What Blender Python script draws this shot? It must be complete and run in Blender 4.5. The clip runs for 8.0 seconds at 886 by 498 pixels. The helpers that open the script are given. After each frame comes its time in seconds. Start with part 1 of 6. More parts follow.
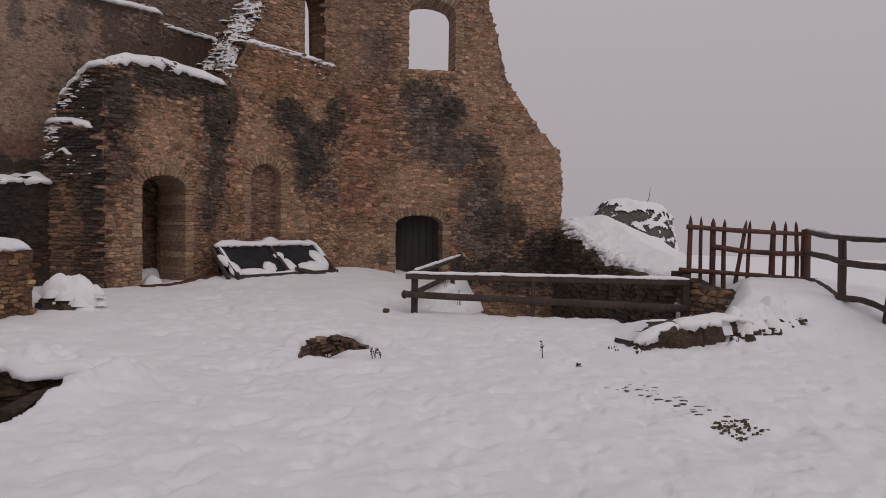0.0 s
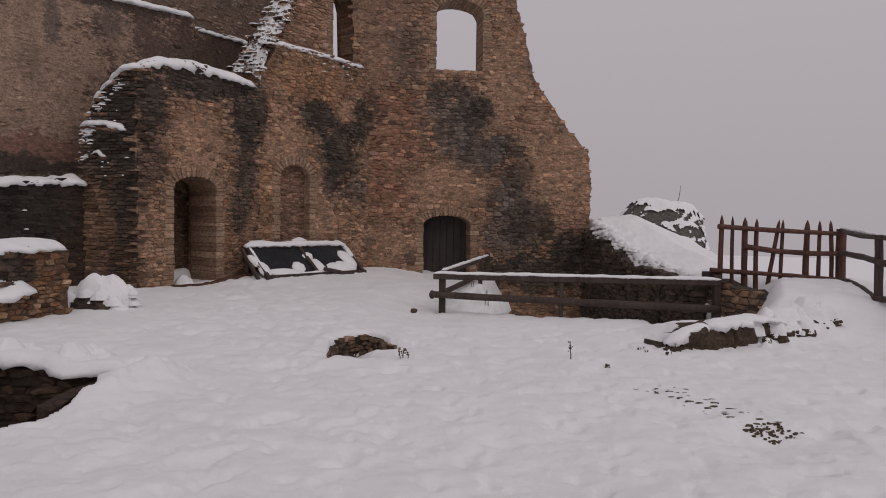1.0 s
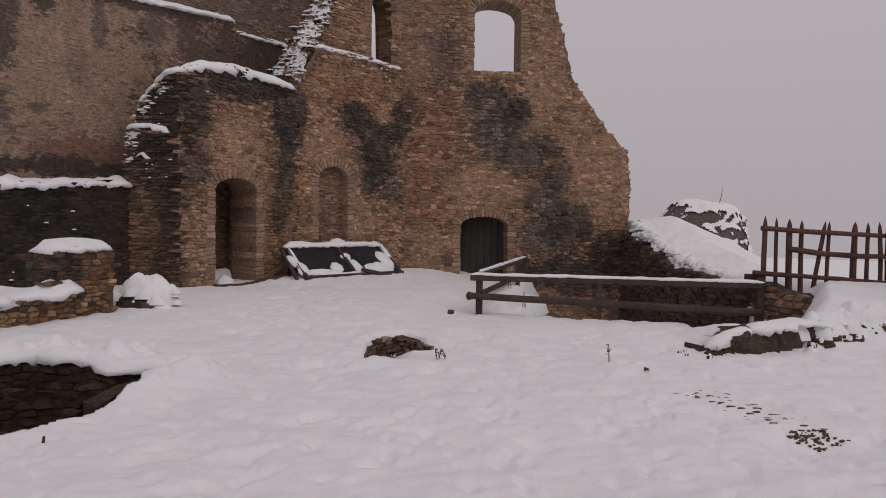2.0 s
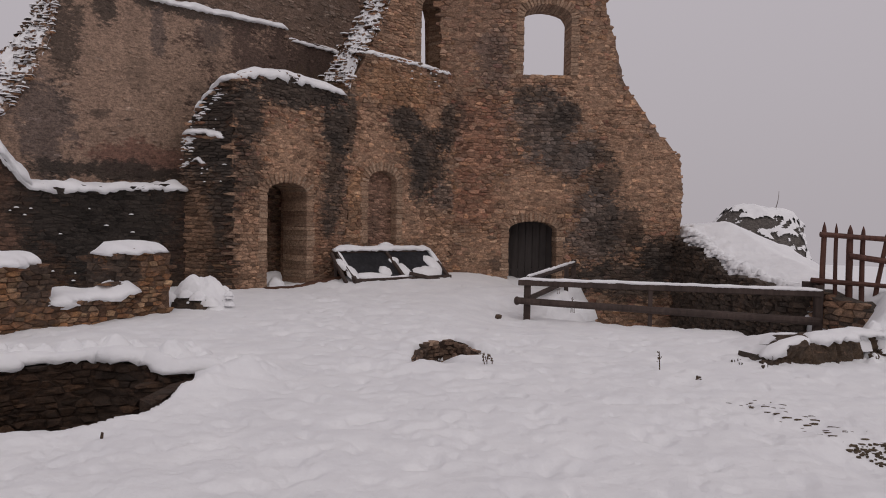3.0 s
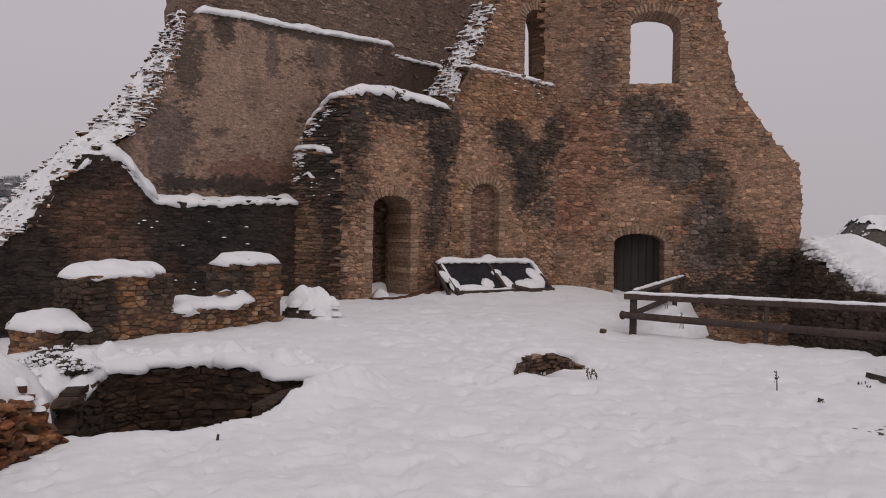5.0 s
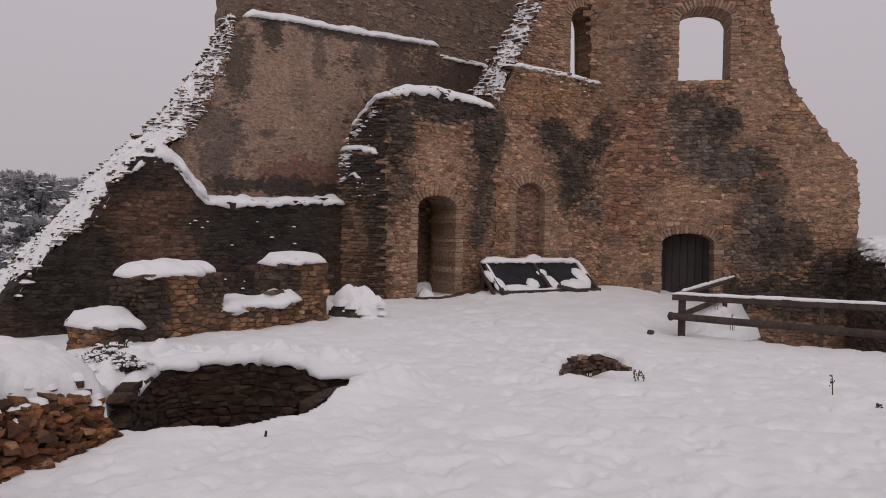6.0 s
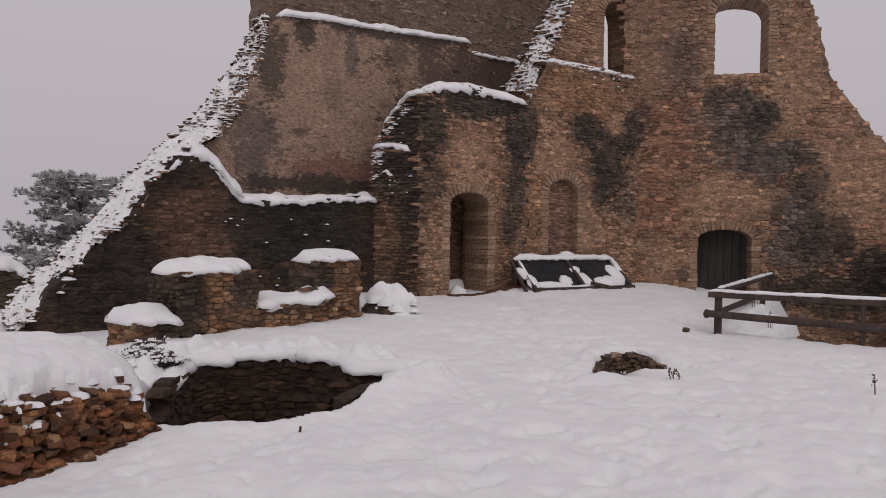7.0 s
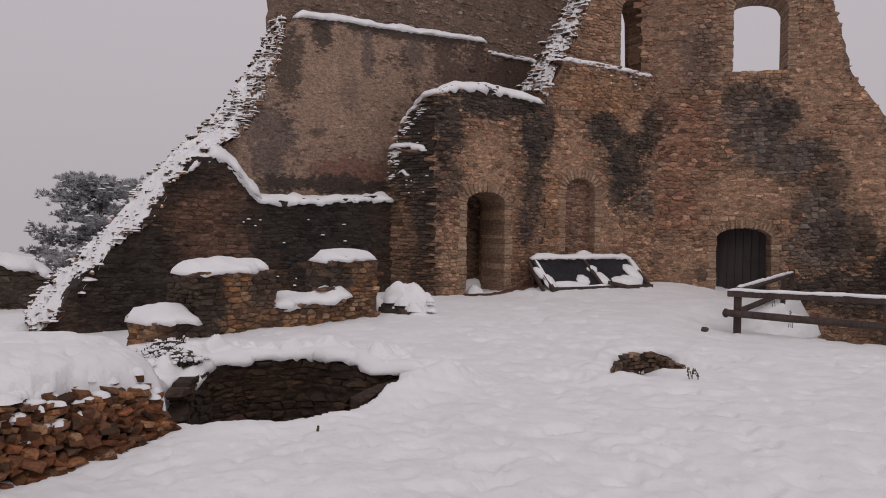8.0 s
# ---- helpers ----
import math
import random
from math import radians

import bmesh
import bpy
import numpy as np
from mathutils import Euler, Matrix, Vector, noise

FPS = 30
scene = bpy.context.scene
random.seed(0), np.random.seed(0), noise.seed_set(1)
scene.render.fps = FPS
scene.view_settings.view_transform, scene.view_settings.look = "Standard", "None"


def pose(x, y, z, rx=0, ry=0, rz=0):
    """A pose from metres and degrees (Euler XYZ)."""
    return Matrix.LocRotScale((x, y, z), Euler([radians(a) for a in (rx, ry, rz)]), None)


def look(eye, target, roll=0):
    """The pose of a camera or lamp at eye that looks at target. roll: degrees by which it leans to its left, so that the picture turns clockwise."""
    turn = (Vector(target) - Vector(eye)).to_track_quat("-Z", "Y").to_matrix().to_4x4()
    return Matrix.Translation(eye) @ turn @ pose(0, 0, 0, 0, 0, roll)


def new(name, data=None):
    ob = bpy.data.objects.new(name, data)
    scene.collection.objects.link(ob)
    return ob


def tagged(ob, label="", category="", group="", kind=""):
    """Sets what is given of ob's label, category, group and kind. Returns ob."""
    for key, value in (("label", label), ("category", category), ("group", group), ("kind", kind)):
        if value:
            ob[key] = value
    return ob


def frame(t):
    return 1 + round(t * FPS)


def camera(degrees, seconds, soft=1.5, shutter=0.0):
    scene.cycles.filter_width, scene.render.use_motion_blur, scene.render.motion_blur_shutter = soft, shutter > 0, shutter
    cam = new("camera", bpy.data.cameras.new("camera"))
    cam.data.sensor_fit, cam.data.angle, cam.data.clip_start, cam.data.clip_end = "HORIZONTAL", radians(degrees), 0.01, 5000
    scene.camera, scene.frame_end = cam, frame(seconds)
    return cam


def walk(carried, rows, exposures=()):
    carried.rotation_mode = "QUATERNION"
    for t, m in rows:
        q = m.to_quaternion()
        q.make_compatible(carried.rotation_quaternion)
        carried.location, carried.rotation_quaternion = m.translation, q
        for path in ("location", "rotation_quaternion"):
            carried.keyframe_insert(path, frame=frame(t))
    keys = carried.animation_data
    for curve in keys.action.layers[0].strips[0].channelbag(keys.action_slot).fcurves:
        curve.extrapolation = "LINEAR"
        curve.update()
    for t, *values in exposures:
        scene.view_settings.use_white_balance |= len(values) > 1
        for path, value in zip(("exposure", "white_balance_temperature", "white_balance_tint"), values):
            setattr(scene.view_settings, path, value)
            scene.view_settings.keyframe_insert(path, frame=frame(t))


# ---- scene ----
# Camera: turns on the spot at eye height; rows of seconds, yaw, pitch, roll.
cam = camera(62.4, 8.0, soft=1.0)
EYE = 1.75
ROWS = [
    (0.0, 0.002, -2.229, 0.900),
    (0.5, 0.975, -2.249, 0.845),
    (1.0, 2.168, -2.243, 0.768),
    (1.5, 3.540, -2.238, 0.768),
    (3.0, 8.838, -1.915, 1.109),
    (3.5, 11.069, -1.682, 1.161),
    (4.0, 13.176, -1.451, 1.110),
    (4.5, 15.070, -1.233, 1.107),
    (6.0, 20.387, -1.195, 1.112),
    (6.5, 21.952, -1.331, 1.021),
    (7.0, 22.910, -1.471, 0.930),
    (7.5, 23.603, -1.593, 0.812),
    (8.0, 24.213, -1.516, 0.723),
]
walk(cam, [(t, pose(0, 0, EYE, 90 + pitch, 0, yaw) @ pose(0, 0, 0, 0, 0, roll)) for t, yaw, pitch, roll in ROWS],
     exposures=[(0.0, -0.07), (1.5, -0.04), (3.0, 0.03), (4.5, 0.10), (6.0, 0.14), (8.0, 0.14)])

# ---- light: overcast, misty winter day ----
SUN_DIR = (0.35, -0.55, 0.75)
world = bpy.data.worlds.new("world")
scene.world = world
world.use_nodes = True
wn = world.node_tree.nodes
wl = world.node_tree.links
sky = wn.new("ShaderNodeTexSky")
sky.sky_type = "NISHITA"
sky.sun_disc = False
sky.sun_elevation = math.atan2(SUN_DIR[2], math.hypot(SUN_DIR[0], SUN_DIR[1]))
sky.sun_rotation = math.atan2(SUN_DIR[0], SUN_DIR[1])
sky.dust_density = 8
mist = wn.new("ShaderNodeMix")
mist.data_type = "RGBA"
mist.inputs[0].default_value = 0.94
scale_sky = wn.new("ShaderNodeMix")
scale_sky.data_type, scale_sky.blend_type = "RGBA", "MULTIPLY"
scale_sky.inputs[0].default_value = 1.0
scale_sky.inputs[7].default_value = (0.6, 0.6, 0.6, 1)
wl.new(sky.outputs[0], scale_sky.inputs[6])
wl.new(scale_sky.outputs[2], mist.inputs[6])
mist.inputs[7].default_value = (4.48, 4.11, 4.39, 1)
up = wn.new("ShaderNodeSeparateXYZ")
wl.new(wn.new("ShaderNodeTexCoord").outputs["Generated"], up.inputs[0])
rise_up = wn.new("ShaderNodeMapRange")  # an overcast sky brightens away from the horizon
for k, v in enumerate((0.0, 0.35, 0.955, 1.09)):
    rise_up.inputs[k + 1].default_value = v
wl.new(up.outputs["Z"], rise_up.inputs[0])
brighter = wn.new("ShaderNodeVectorMath")
brighter.operation = "SCALE"
wl.new(mist.outputs[2], brighter.inputs[0])
wl.new(rise_up.outputs[0], brighter.inputs["Scale"])
wl.new(brighter.outputs[0], wn["Background"].inputs[0])
wn["Background"].inputs[1].default_value = 0.1
sun = new("sun", bpy.data.lights.new("sun", "SUN"))
sun.data.energy, sun.data.angle, sun.data.color = 0.54, radians(60), (1.0, 0.96, 0.94)
sun.matrix_world = look(SUN_DIR, (0, 0, 0))


# ---- materials ----
class Nodes:
    """A short way to write node trees."""

    def __init__(self, name, roughness=0.9):
        self.mat = bpy.data.materials.new(name)
        self.mat.use_nodes = True
        self.tree = self.mat.node_tree
        self.bsdf = self.tree.nodes["Principled BSDF"]
        self.bsdf.inputs["Roughness"].default_value = roughness
        self.bsdf.inputs["Specular IOR Level"].default_value = 0.25

    def node(self, kind, **inputs):
        n = self.tree.nodes.new(kind)
        for key, value in inputs.items():
            self.put(n, key, value)
        return n

    def put(self, n, key, value):
        sock = n.inputs[int(key[1:])] if key[0] == "i" and key[1:].isdigit() else n.inputs[key]
        if isinstance(value, bpy.types.NodeSocket):
            self.tree.links.new(value, sock)
        else:
            sock.default_value = value

    def coords(self, which="Object"):
        return self.node("ShaderNodeTexCoord").outputs[which]

    def place(self):
        return self.node("ShaderNodeNewGeometry").outputs["Position"]

    def noise(self, scale, vector, detail=4.0, rough=0.6):
        n = self.node("ShaderNodeTexNoise", Scale=scale, Vector=vector, Detail=detail, Roughness=rough)
        return n.outputs["Fac"]

    def math(self, op, a, b=0.0):
        n = self.node("ShaderNodeMath", i0=a, i1=b)
        n.operation = op
        return n.outputs[0]

    def range(self, value, lo, hi, to_lo=0.0, to_hi=1.0):
        n = self.node("ShaderNodeMapRange", i0=value, i1=lo, i2=hi, i3=to_lo, i4=to_hi)
        n.clamp = True
        return n.outputs[0]

    def ramp(self, value, stops):
        n = self.node("ShaderNodeValToRGB", i0=value)
        els = n.color_ramp.elements
        while len(els) < len(stops):
            els.new(0.5)
        for el, (pos, col) in zip(els, stops):
            el.position, el.color = pos, (*col, 1)
        return n.outputs[0]

    def mix(self, fac, a, b, mode="MIX"):
        n = self.tree.nodes.new("ShaderNodeMix")
        n.data_type, n.blend_type = "RGBA", mode
        for i, value in ((0, fac), (6, a), (7, b)):
            if isinstance(value, bpy.types.NodeSocket):
                self.tree.links.new(value, n.inputs[i])
            else:
                n.inputs[i].default_value = (*value, 1) if isinstance(value, tuple) else value
        return n.outputs[2]

    def bump(self, height, strength, distance):
        n = self.node("ShaderNodeBump", Height=height, Strength=strength, Distance=distance)
        self.tree.links.new(n.outputs[0], self.bsdf.inputs["Normal"])

    def finish(self, colour):
        self.put(self.bsdf, "Base Color", colour)
        return self.mat


def stone_material(name, palette, zones=(), at=(0, 0), along=(1, 0), mortar=False, dark=0.4, smear=0.0, smear_tone=(0.33, 0.215, 0.145), spread=(0.48, 1.62)):
    """Weathered rubble: a colour for each stone, grain, lichen, and ragged patches: growth, other masonry, old plaster,
    plain dark tints.
    zones: (s, z, half length, half height, tint, strength) on the wall that starts at `at` and runs `along`."""
    m = Nodes(name, 0.92)
    pos = m.place()
    geo = m.node("ShaderNodeNewGeometry")
    info = m.node("ShaderNodeObjectInfo")
    n = len(palette)
    flat = m.node("ShaderNodeMapping", Vector=pos, Scale=(1.0, 1.0, 2.2)).outputs[0]
    if mortar:
        pick = m.range(m.noise(4.5, flat, 8.0, 0.75), 0.28, 0.72)
        value = m.range(m.noise(9.0, flat, 6.0, 0.7), 0.3, 0.7, 0.65, 1.3)
    else:
        seed = m.math("ADD", m.math("MULTIPLY", geo.outputs["Random Per Island"], 3.7), m.math("MULTIPLY", info.outputs["Random"], 5.3))
        pick = m.math("FRACT", seed)
        value = m.range(m.math("FRACT", m.math("MULTIPLY", seed, 17.3)), 0.0, 1.0, *spread)
    colour = m.ramp(pick, [((i + 0.0) / max(1, n - 1), c) for i, c in enumerate(palette)])
    grey = m.node("ShaderNodeCombineColor", i0=value, i1=value, i2=value).outputs[0]
    colour = m.mix(1.0, colour, grey, "MULTIPLY")
    if smear:
        cover = m.range(m.noise(2.6, flat, 9.0, 0.75), 0.56 - 0.2 * smear, 0.66 - 0.2 * smear, 0.0, 0.85)
        colour = m.mix(cover, colour, m.mix(m.range(m.noise(5.0, flat, 6.0, 0.7), 0.3, 0.7), tuple(c * 0.62 for c in smear_tone), tuple(c * 1.3 for c in smear_tone)))
    if zones:
        d = Vector((along[0], along[1], 0)).normalized()
        dot = m.node("ShaderNodeVectorMath", i0=pos, i1=(d.x, d.y, 0))
        dot.operation = "DOT_PRODUCT"
        run = m.math("SUBTRACT", dot.outputs["Value"], at[0] * d.x + at[1] * d.y)
        high = m.node("ShaderNodeSeparateXYZ", Vector=pos).outputs["Z"]
        ragged = m.math("ADD", m.range(m.noise(1.1, pos, 7.0, 0.65), 0.34, 0.66, -0.42, 0.42), m.range(m.noise(5.0, flat, 6.0, 0.75), 0.34, 0.66, -0.42, 0.42))
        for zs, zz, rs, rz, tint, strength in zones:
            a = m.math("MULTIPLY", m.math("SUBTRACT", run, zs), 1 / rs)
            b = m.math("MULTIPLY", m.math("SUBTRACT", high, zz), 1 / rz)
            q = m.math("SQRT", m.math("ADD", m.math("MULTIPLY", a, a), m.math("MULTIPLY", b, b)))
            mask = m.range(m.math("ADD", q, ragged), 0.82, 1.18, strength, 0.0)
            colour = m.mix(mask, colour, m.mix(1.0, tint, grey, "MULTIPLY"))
    blot = m.noise(8.0, flat, 8.0, 0.85)
    colour = m.mix(1.0, colour, m.ramp(blot, [(0.36, (0.45, 0.45, 0.45)), (0.49, (0.97, 0.97, 0.97)), (0.64, (1.5, 1.47, 1.43))]), "MULTIPLY")
    speck = m.noise(24.0, pos, 6.0, 0.88)
    colour = m.mix(1.0, colour, m.ramp(speck, [(0.36, (0.62, 0.62, 0.62)), (0.5, (1.0, 1.0, 1.0)), (0.66, (1.35, 1.33, 1.3))]), "MULTIPLY")
    mid = m.noise(7.0, flat, 6.0, 0.7)
    big = m.noise(0.8, pos, 6.0, 0.65)
    colour = m.mix(m.range(mid, 0.54, 0.68, 0.0, 0.5), colour, (0.075, 0.058, 0.046))
    colour = m.mix(m.range(big, 0.50, 0.62, 0.0, dark), colour, (0.075, 0.060, 0.050))
    m.bump(m.math("ADD", m.math("MULTIPLY", speck, 0.5), mid), 0.9, 0.035)
    return m.finish(colour)


def snow_material(name):
    m = Nodes(name, 0.7)
    pos = m.place()
    fine = m.noise(60.0, pos, 6.0, 0.75)
    mid = m.noise(9.0, pos, 6.0, 0.65)
    soft = m.noise(1.6, pos, 5.0, 0.6)
    colour = m.ramp(soft, [(0.3, (0.80, 0.80, 0.815)), (0.7, (0.88, 0.88, 0.885))])
    m.bump(m.math("ADD", m.math("ADD", m.math("MULTIPLY", fine, 0.3), m.math("MULTIPLY", m.noise(24.0, pos, 5.0, 0.7), 0.4)), mid), 0.6, 0.03)
    return m.finish(colour)


def plain_material(name, low, high, scale, roughness=0.85, stretch=(1, 1, 1), bump=0.4):
    """Two tones mixed by grain that may run along one axis."""
    m = Nodes(name, roughness)
    vec = m.node("ShaderNodeMapping", Vector=m.coords(), Scale=stretch).outputs[0]
    a = m.noise(scale, vec, 6.0, 0.65)
    b = m.noise(scale * 0.12, m.place(), 4.0, 0.6)
    colour = m.mix(m.range(a, 0.3, 0.7), low, high)
    colour = m.mix(m.range(b, 0.45, 0.7, 0.0, 0.5), colour, tuple(c * 0.5 for c in low))
    m.bump(a, bump, 0.01)
    return m.finish(colour)


BROWN = [(0.15, 0.082, 0.052), (0.46, 0.285, 0.18), (0.27, 0.13, 0.078), (0.56, 0.38, 0.25), (0.37, 0.185, 0.10), (0.22, 0.165, 0.13), (0.58, 0.32, 0.165), (0.31, 0.13, 0.09), (0.41, 0.275, 0.19)]
GREY = [(0.22, 0.165, 0.13), (0.44, 0.33, 0.255), (0.28, 0.195, 0.15), (0.52, 0.39, 0.295), (0.35, 0.225, 0.16)]
RUST = [(0.17, 0.078, 0.040), (0.42, 0.225, 0.11), (0.30, 0.145, 0.075), (0.52, 0.34, 0.20), (0.23, 0.14, 0.095), (0.38, 0.18, 0.085)]
DARK = [(0.045, 0.035, 0.028), (0.085, 0.06, 0.045), (0.065, 0.05, 0.04), (0.11, 0.075, 0.052)]
def softened(palette, grey=0.14):
    return [tuple(c * (1 - grey) + grey * sum(p) / 3 for c in p) for p in palette]


BROWN = [tuple(c * 0.80 for c in p) for p in softened(BROWN, 0.08)]
GREY = softened(GREY, 0.2)
GROWTH = (0.056, 0.047, 0.041)
STAIN = (0.125, 0.10, 0.092)
BUFF = (0.42, 0.262, 0.172)
RED = (0.30, 0.135, 0.09)
DSTONE = (0.125, 0.104, 0.093)
OCHRE = (0.34, 0.19, 0.10)

snow_mat = snow_material("snow")
old_wood = plain_material("weathered_dark_wood", (0.042, 0.030, 0.026), (0.095, 0.068, 0.058), 14, 0.8, (1, 1, 0.12))
door_wood = plain_material("hazed_door_wood", (0.040, 0.034, 0.032), (0.062, 0.053, 0.050), 10, 0.8, (1, 1, 0.1))
red_wood = plain_material("reddish_debarked_wood", (0.060, 0.028, 0.022), (0.14, 0.065, 0.048), 14, 0.75, (1, 1, 0.12))
black_board = plain_material("dark_grey_board", (0.036, 0.036, 0.041), (0.085, 0.084, 0.094), 9, 0.55)
stem_mat = plain_material("dry_stem", (0.06, 0.04, 0.025), (0.13, 0.09, 0.06), 30)
bark_mat = plain_material("pine_bark", (0.05, 0.042, 0.038), (0.11, 0.09, 0.08), 10)
# The mist before the far tree is put into these pale needle tones.
needle_mat = plain_material("mist_paled_pine_needles", (0.27, 0.27, 0.275), (0.46, 0.46, 0.47), 2.0)
fill_mat = plain_material("dark_fill", (0.03, 0.024, 0.02), (0.07, 0.052, 0.04), 6)


# ---- small tools ----
def hash2(ix, iy, seed):
    h = (ix.astype(np.int64) * 374761393 + iy.astype(np.int64) * 668265263 + seed * 1442695041) & 0x7FFFFFFF
    h = ((h ^ (h >> 13)) * 1274126177) & 0x7FFFFFFF
    return ((h ^ (h >> 16)) & 0xFFFF) / 65535.0


def corner(ix, iy, seed):
    h = (ix * 374761393 + iy * 668265263 + seed * 1442695041) & 0x7FFFFFFF
    h = ((h ^ (h >> 13)) * 1274126177) & 0x7FFFFFFF
    return ((h ^ (h >> 16)) & 0xFFFF) / 65535.0


def vnoise_one(x, y, seed):
    ix, iy = math.floor(x), math.floor(y)
    fx, fy = x - ix, y - iy
    fx, fy = fx * fx * (3 - 2 * fx), fy * fy * (3 - 2 * fy)
    a, b = corner(ix, iy, seed), corner(ix + 1, iy, seed)
    c, d = corner(ix, iy + 1, seed), corner(ix + 1, iy + 1, seed)
    return 2 * ((a * (1 - fx) + b * fx) * (1 - fy) + (c * (1 - fx) + d * fx) * fy) - 1


def vnoise(x, y, seed=0):
    """Smooth value noise, -1 to 1, for one place or for arrays of places."""
    if not isinstance(x, np.ndarray) and not isinstance(y, np.ndarray):
        return vnoise_one(x, y, seed)
    if x.size == 1:
        return np.full(x.shape, vnoise_one(float(x.flat[0]), float(y.flat[0]), seed))
    ix, iy = np.floor(x), np.floor(y)
    fx, fy = x - ix, y - iy
    fx, fy = fx * fx * (3 - 2 * fx), fy * fy * (3 - 2 * fy)
    a, b = hash2(ix, iy, seed), hash2(ix + 1, iy, seed)
    c, d = hash2(ix, iy + 1, seed), hash2(ix + 1, iy + 1, seed)
    return 2 * ((a * (1 - fx) + b * fx) * (1 - fy) + (c * (1 - fx) + d * fx) * fy) - 1


def fbm(x, y, seed=0, octaves=4):
    total, amp = 0, 1.0
    for k in range(octaves):
        total = total + amp * vnoise(x * 2 ** k, y * 2 ** k, seed + k)
        amp *= 0.5
    return total / 1.9


def smooth(v, lo, hi):
    t = np.clip((np.asarray(v, float) - lo) / (hi - lo), 0, 1)
    return t * t * (3 - 2 * t)


def mesh_object(name, verts, faces, material, parent=None, shade=False):
    me = bpy.data.meshes.new(name)
    me.from_pydata([tuple(v) for v in verts], [], [tuple(f) for f in faces])
    if shade:
        me.polygons.foreach_set("use_smooth", [True] * len(me.polygons))
    me.materials.append(material)
    me.update()
    ob = new(name, me)
    if parent:
        ob.parent = parent
    return ob


def part(name, bm, material, parent=None, label="", shade=False):
    """Links a bmesh as one mesh object under a thing or under a part."""
    me = bpy.data.meshes.new(name)
    bmesh.ops.recalc_face_normals(bm, faces=bm.faces)
    bm.to_mesh(me)
    bm.free()
    if shade:
        me.polygons.foreach_set("use_smooth", [True] * len(me.polygons))
    me.materials.append(material)
    ob = new(name, me)
    if parent:
        ob.parent = parent
    return tagged(ob, label)


class Soup:
    """Gathers many small pieces into one mesh."""

    def __init__(self):
        self.verts, self.faces, self.count = [], [], 0

    def add(self, verts, faces):
        self.verts.extend(verts)
        self.faces.extend([tuple(i + self.count for i in f) for f in faces])
        self.count += len(verts)

    def link(self, name, material, parent=None, shade=False):
        return mesh_object(name, self.verts, self.faces, material, parent, shade)


# Stone shapes: x and z span -0.5..0.5, y runs from the face (0) into the wall (1).
def stone_shape(rng, sides=6):
    angles = [math.pi * 2 * (i + 0.5 + rng.uniform(-0.22, 0.22)) / sides for i in range(sides)]
    rim = []
    for a in angles:
        c, s = math.cos(a), math.sin(a)
        k = 1 / max(abs(c), abs(s)) * 0.5
        k *= rng.uniform(0.86, 1.0)
        rim.append((c * k, s * k))
    verts = [(x * 0.98, 1.0, z * 0.98) for x, z in rim]
    verts += [(x, 0.30 + rng.uniform(-0.1, 0.1), z) for x, z in rim]
    verts += [(x * rng.uniform(0.62, 0.84), rng.uniform(0.0, 0.10), z * rng.uniform(0.62, 0.84)) for x, z in rim]
    faces = []
    for ring in (0, 1):
        for i in range(sides):
            j = (i + 1) % sides
            faces.append((ring * sides + i, ring * sides + j, (ring + 1) * sides + j, (ring + 1) * sides + i))
    faces.append(tuple(2 * sides + i for i in range(sides)))
    return np.array(verts), [tuple(reversed(f)) for f in faces]


shape_rng = random.Random(5)
STONES = [stone_shape(shape_rng, shape_rng.choice((5, 5, 6, 7))) for _ in range(22)]
STONE_MESHES = {}


def stone_mesh(verts, faces, material):
    key = (id(verts), material.name)
    if key not in STONE_MESHES:
        me = bpy.data.meshes.new("stone")
        me.from_pydata([tuple(v) for v in verts], [], faces)
        me.materials.append(material)
        STONE_MESHES[key] = (me, verts)
    return STONE_MESHES[key][0]


def lay_stones(records, material, parent, singles=0, name="stone"):
    """Records of (verts, faces, matrix in the parent's frame): the first ones become parts, the rest one joined part."""
    soup = Soup()
    for k, (verts, faces, m) in enumerate(records):
        if k < singles:
            ob = new(name, stone_mesh(verts, faces, material))
            ob.parent = parent
            ob.matrix_basis = m
        else:
            a = np.array(m)
            soup.add((verts @ a[:3, :3].T + a[:3, 3]).tolist(), faces)
    if soup.count:
        tagged(soup.link("masonry", material, parent), kind="stuff")


def crossings(poly, z):
    out = []
    for (x0, z0), (x1, z1) in zip(poly, poly[1:] + poly[:1]):
        if (z0 <= z) != (z1 <= z):
            out.append(x0 + (x1 - x0) * (z - z0) / (z1 - z0))
    return sorted(out)


def arch(s0, s1, z0, spring, rise, n=10):
    """The outline of an opening with a segmental arch."""
    pts = [(s0, z0), (s1, z0)]
    mid, half = (s0 + s1) / 2, (s1 - s0) / 2
    for i in range(n + 1):
        a = math.pi * i / n
        pts.append((mid + half * math.cos(a), spring + rise * math.sin(a)))
    return pts


def grown(poly, by):
    cx, cz = sum(p[0] for p in poly) / len(poly), sum(p[1] for p in poly) / len(poly)
    return [(x + by * (1 if x > cx else -1), z + by * (1 if z > cz else -1)) for x, z in poly]


def clip(poly, nx, nz, c):
    """The part of a convex polygon where nx * x + nz * z <= c."""
    out = []
    for (x0, z0), (x1, z1) in zip(poly, poly[1:] + poly[:1]):
        d0, d1 = nx * x0 + nz * z0 - c, nx * x1 + nz * z1 - c
        if d0 <= 0:
            out.append((x0, z0))
        if (d0 < 0 < d1) or (d1 < 0 < d0):
            t = d0 / (d0 - d1)
            out.append((x0 + (x1 - x0) * t, z0 + (z1 - z0) * t))
    return out


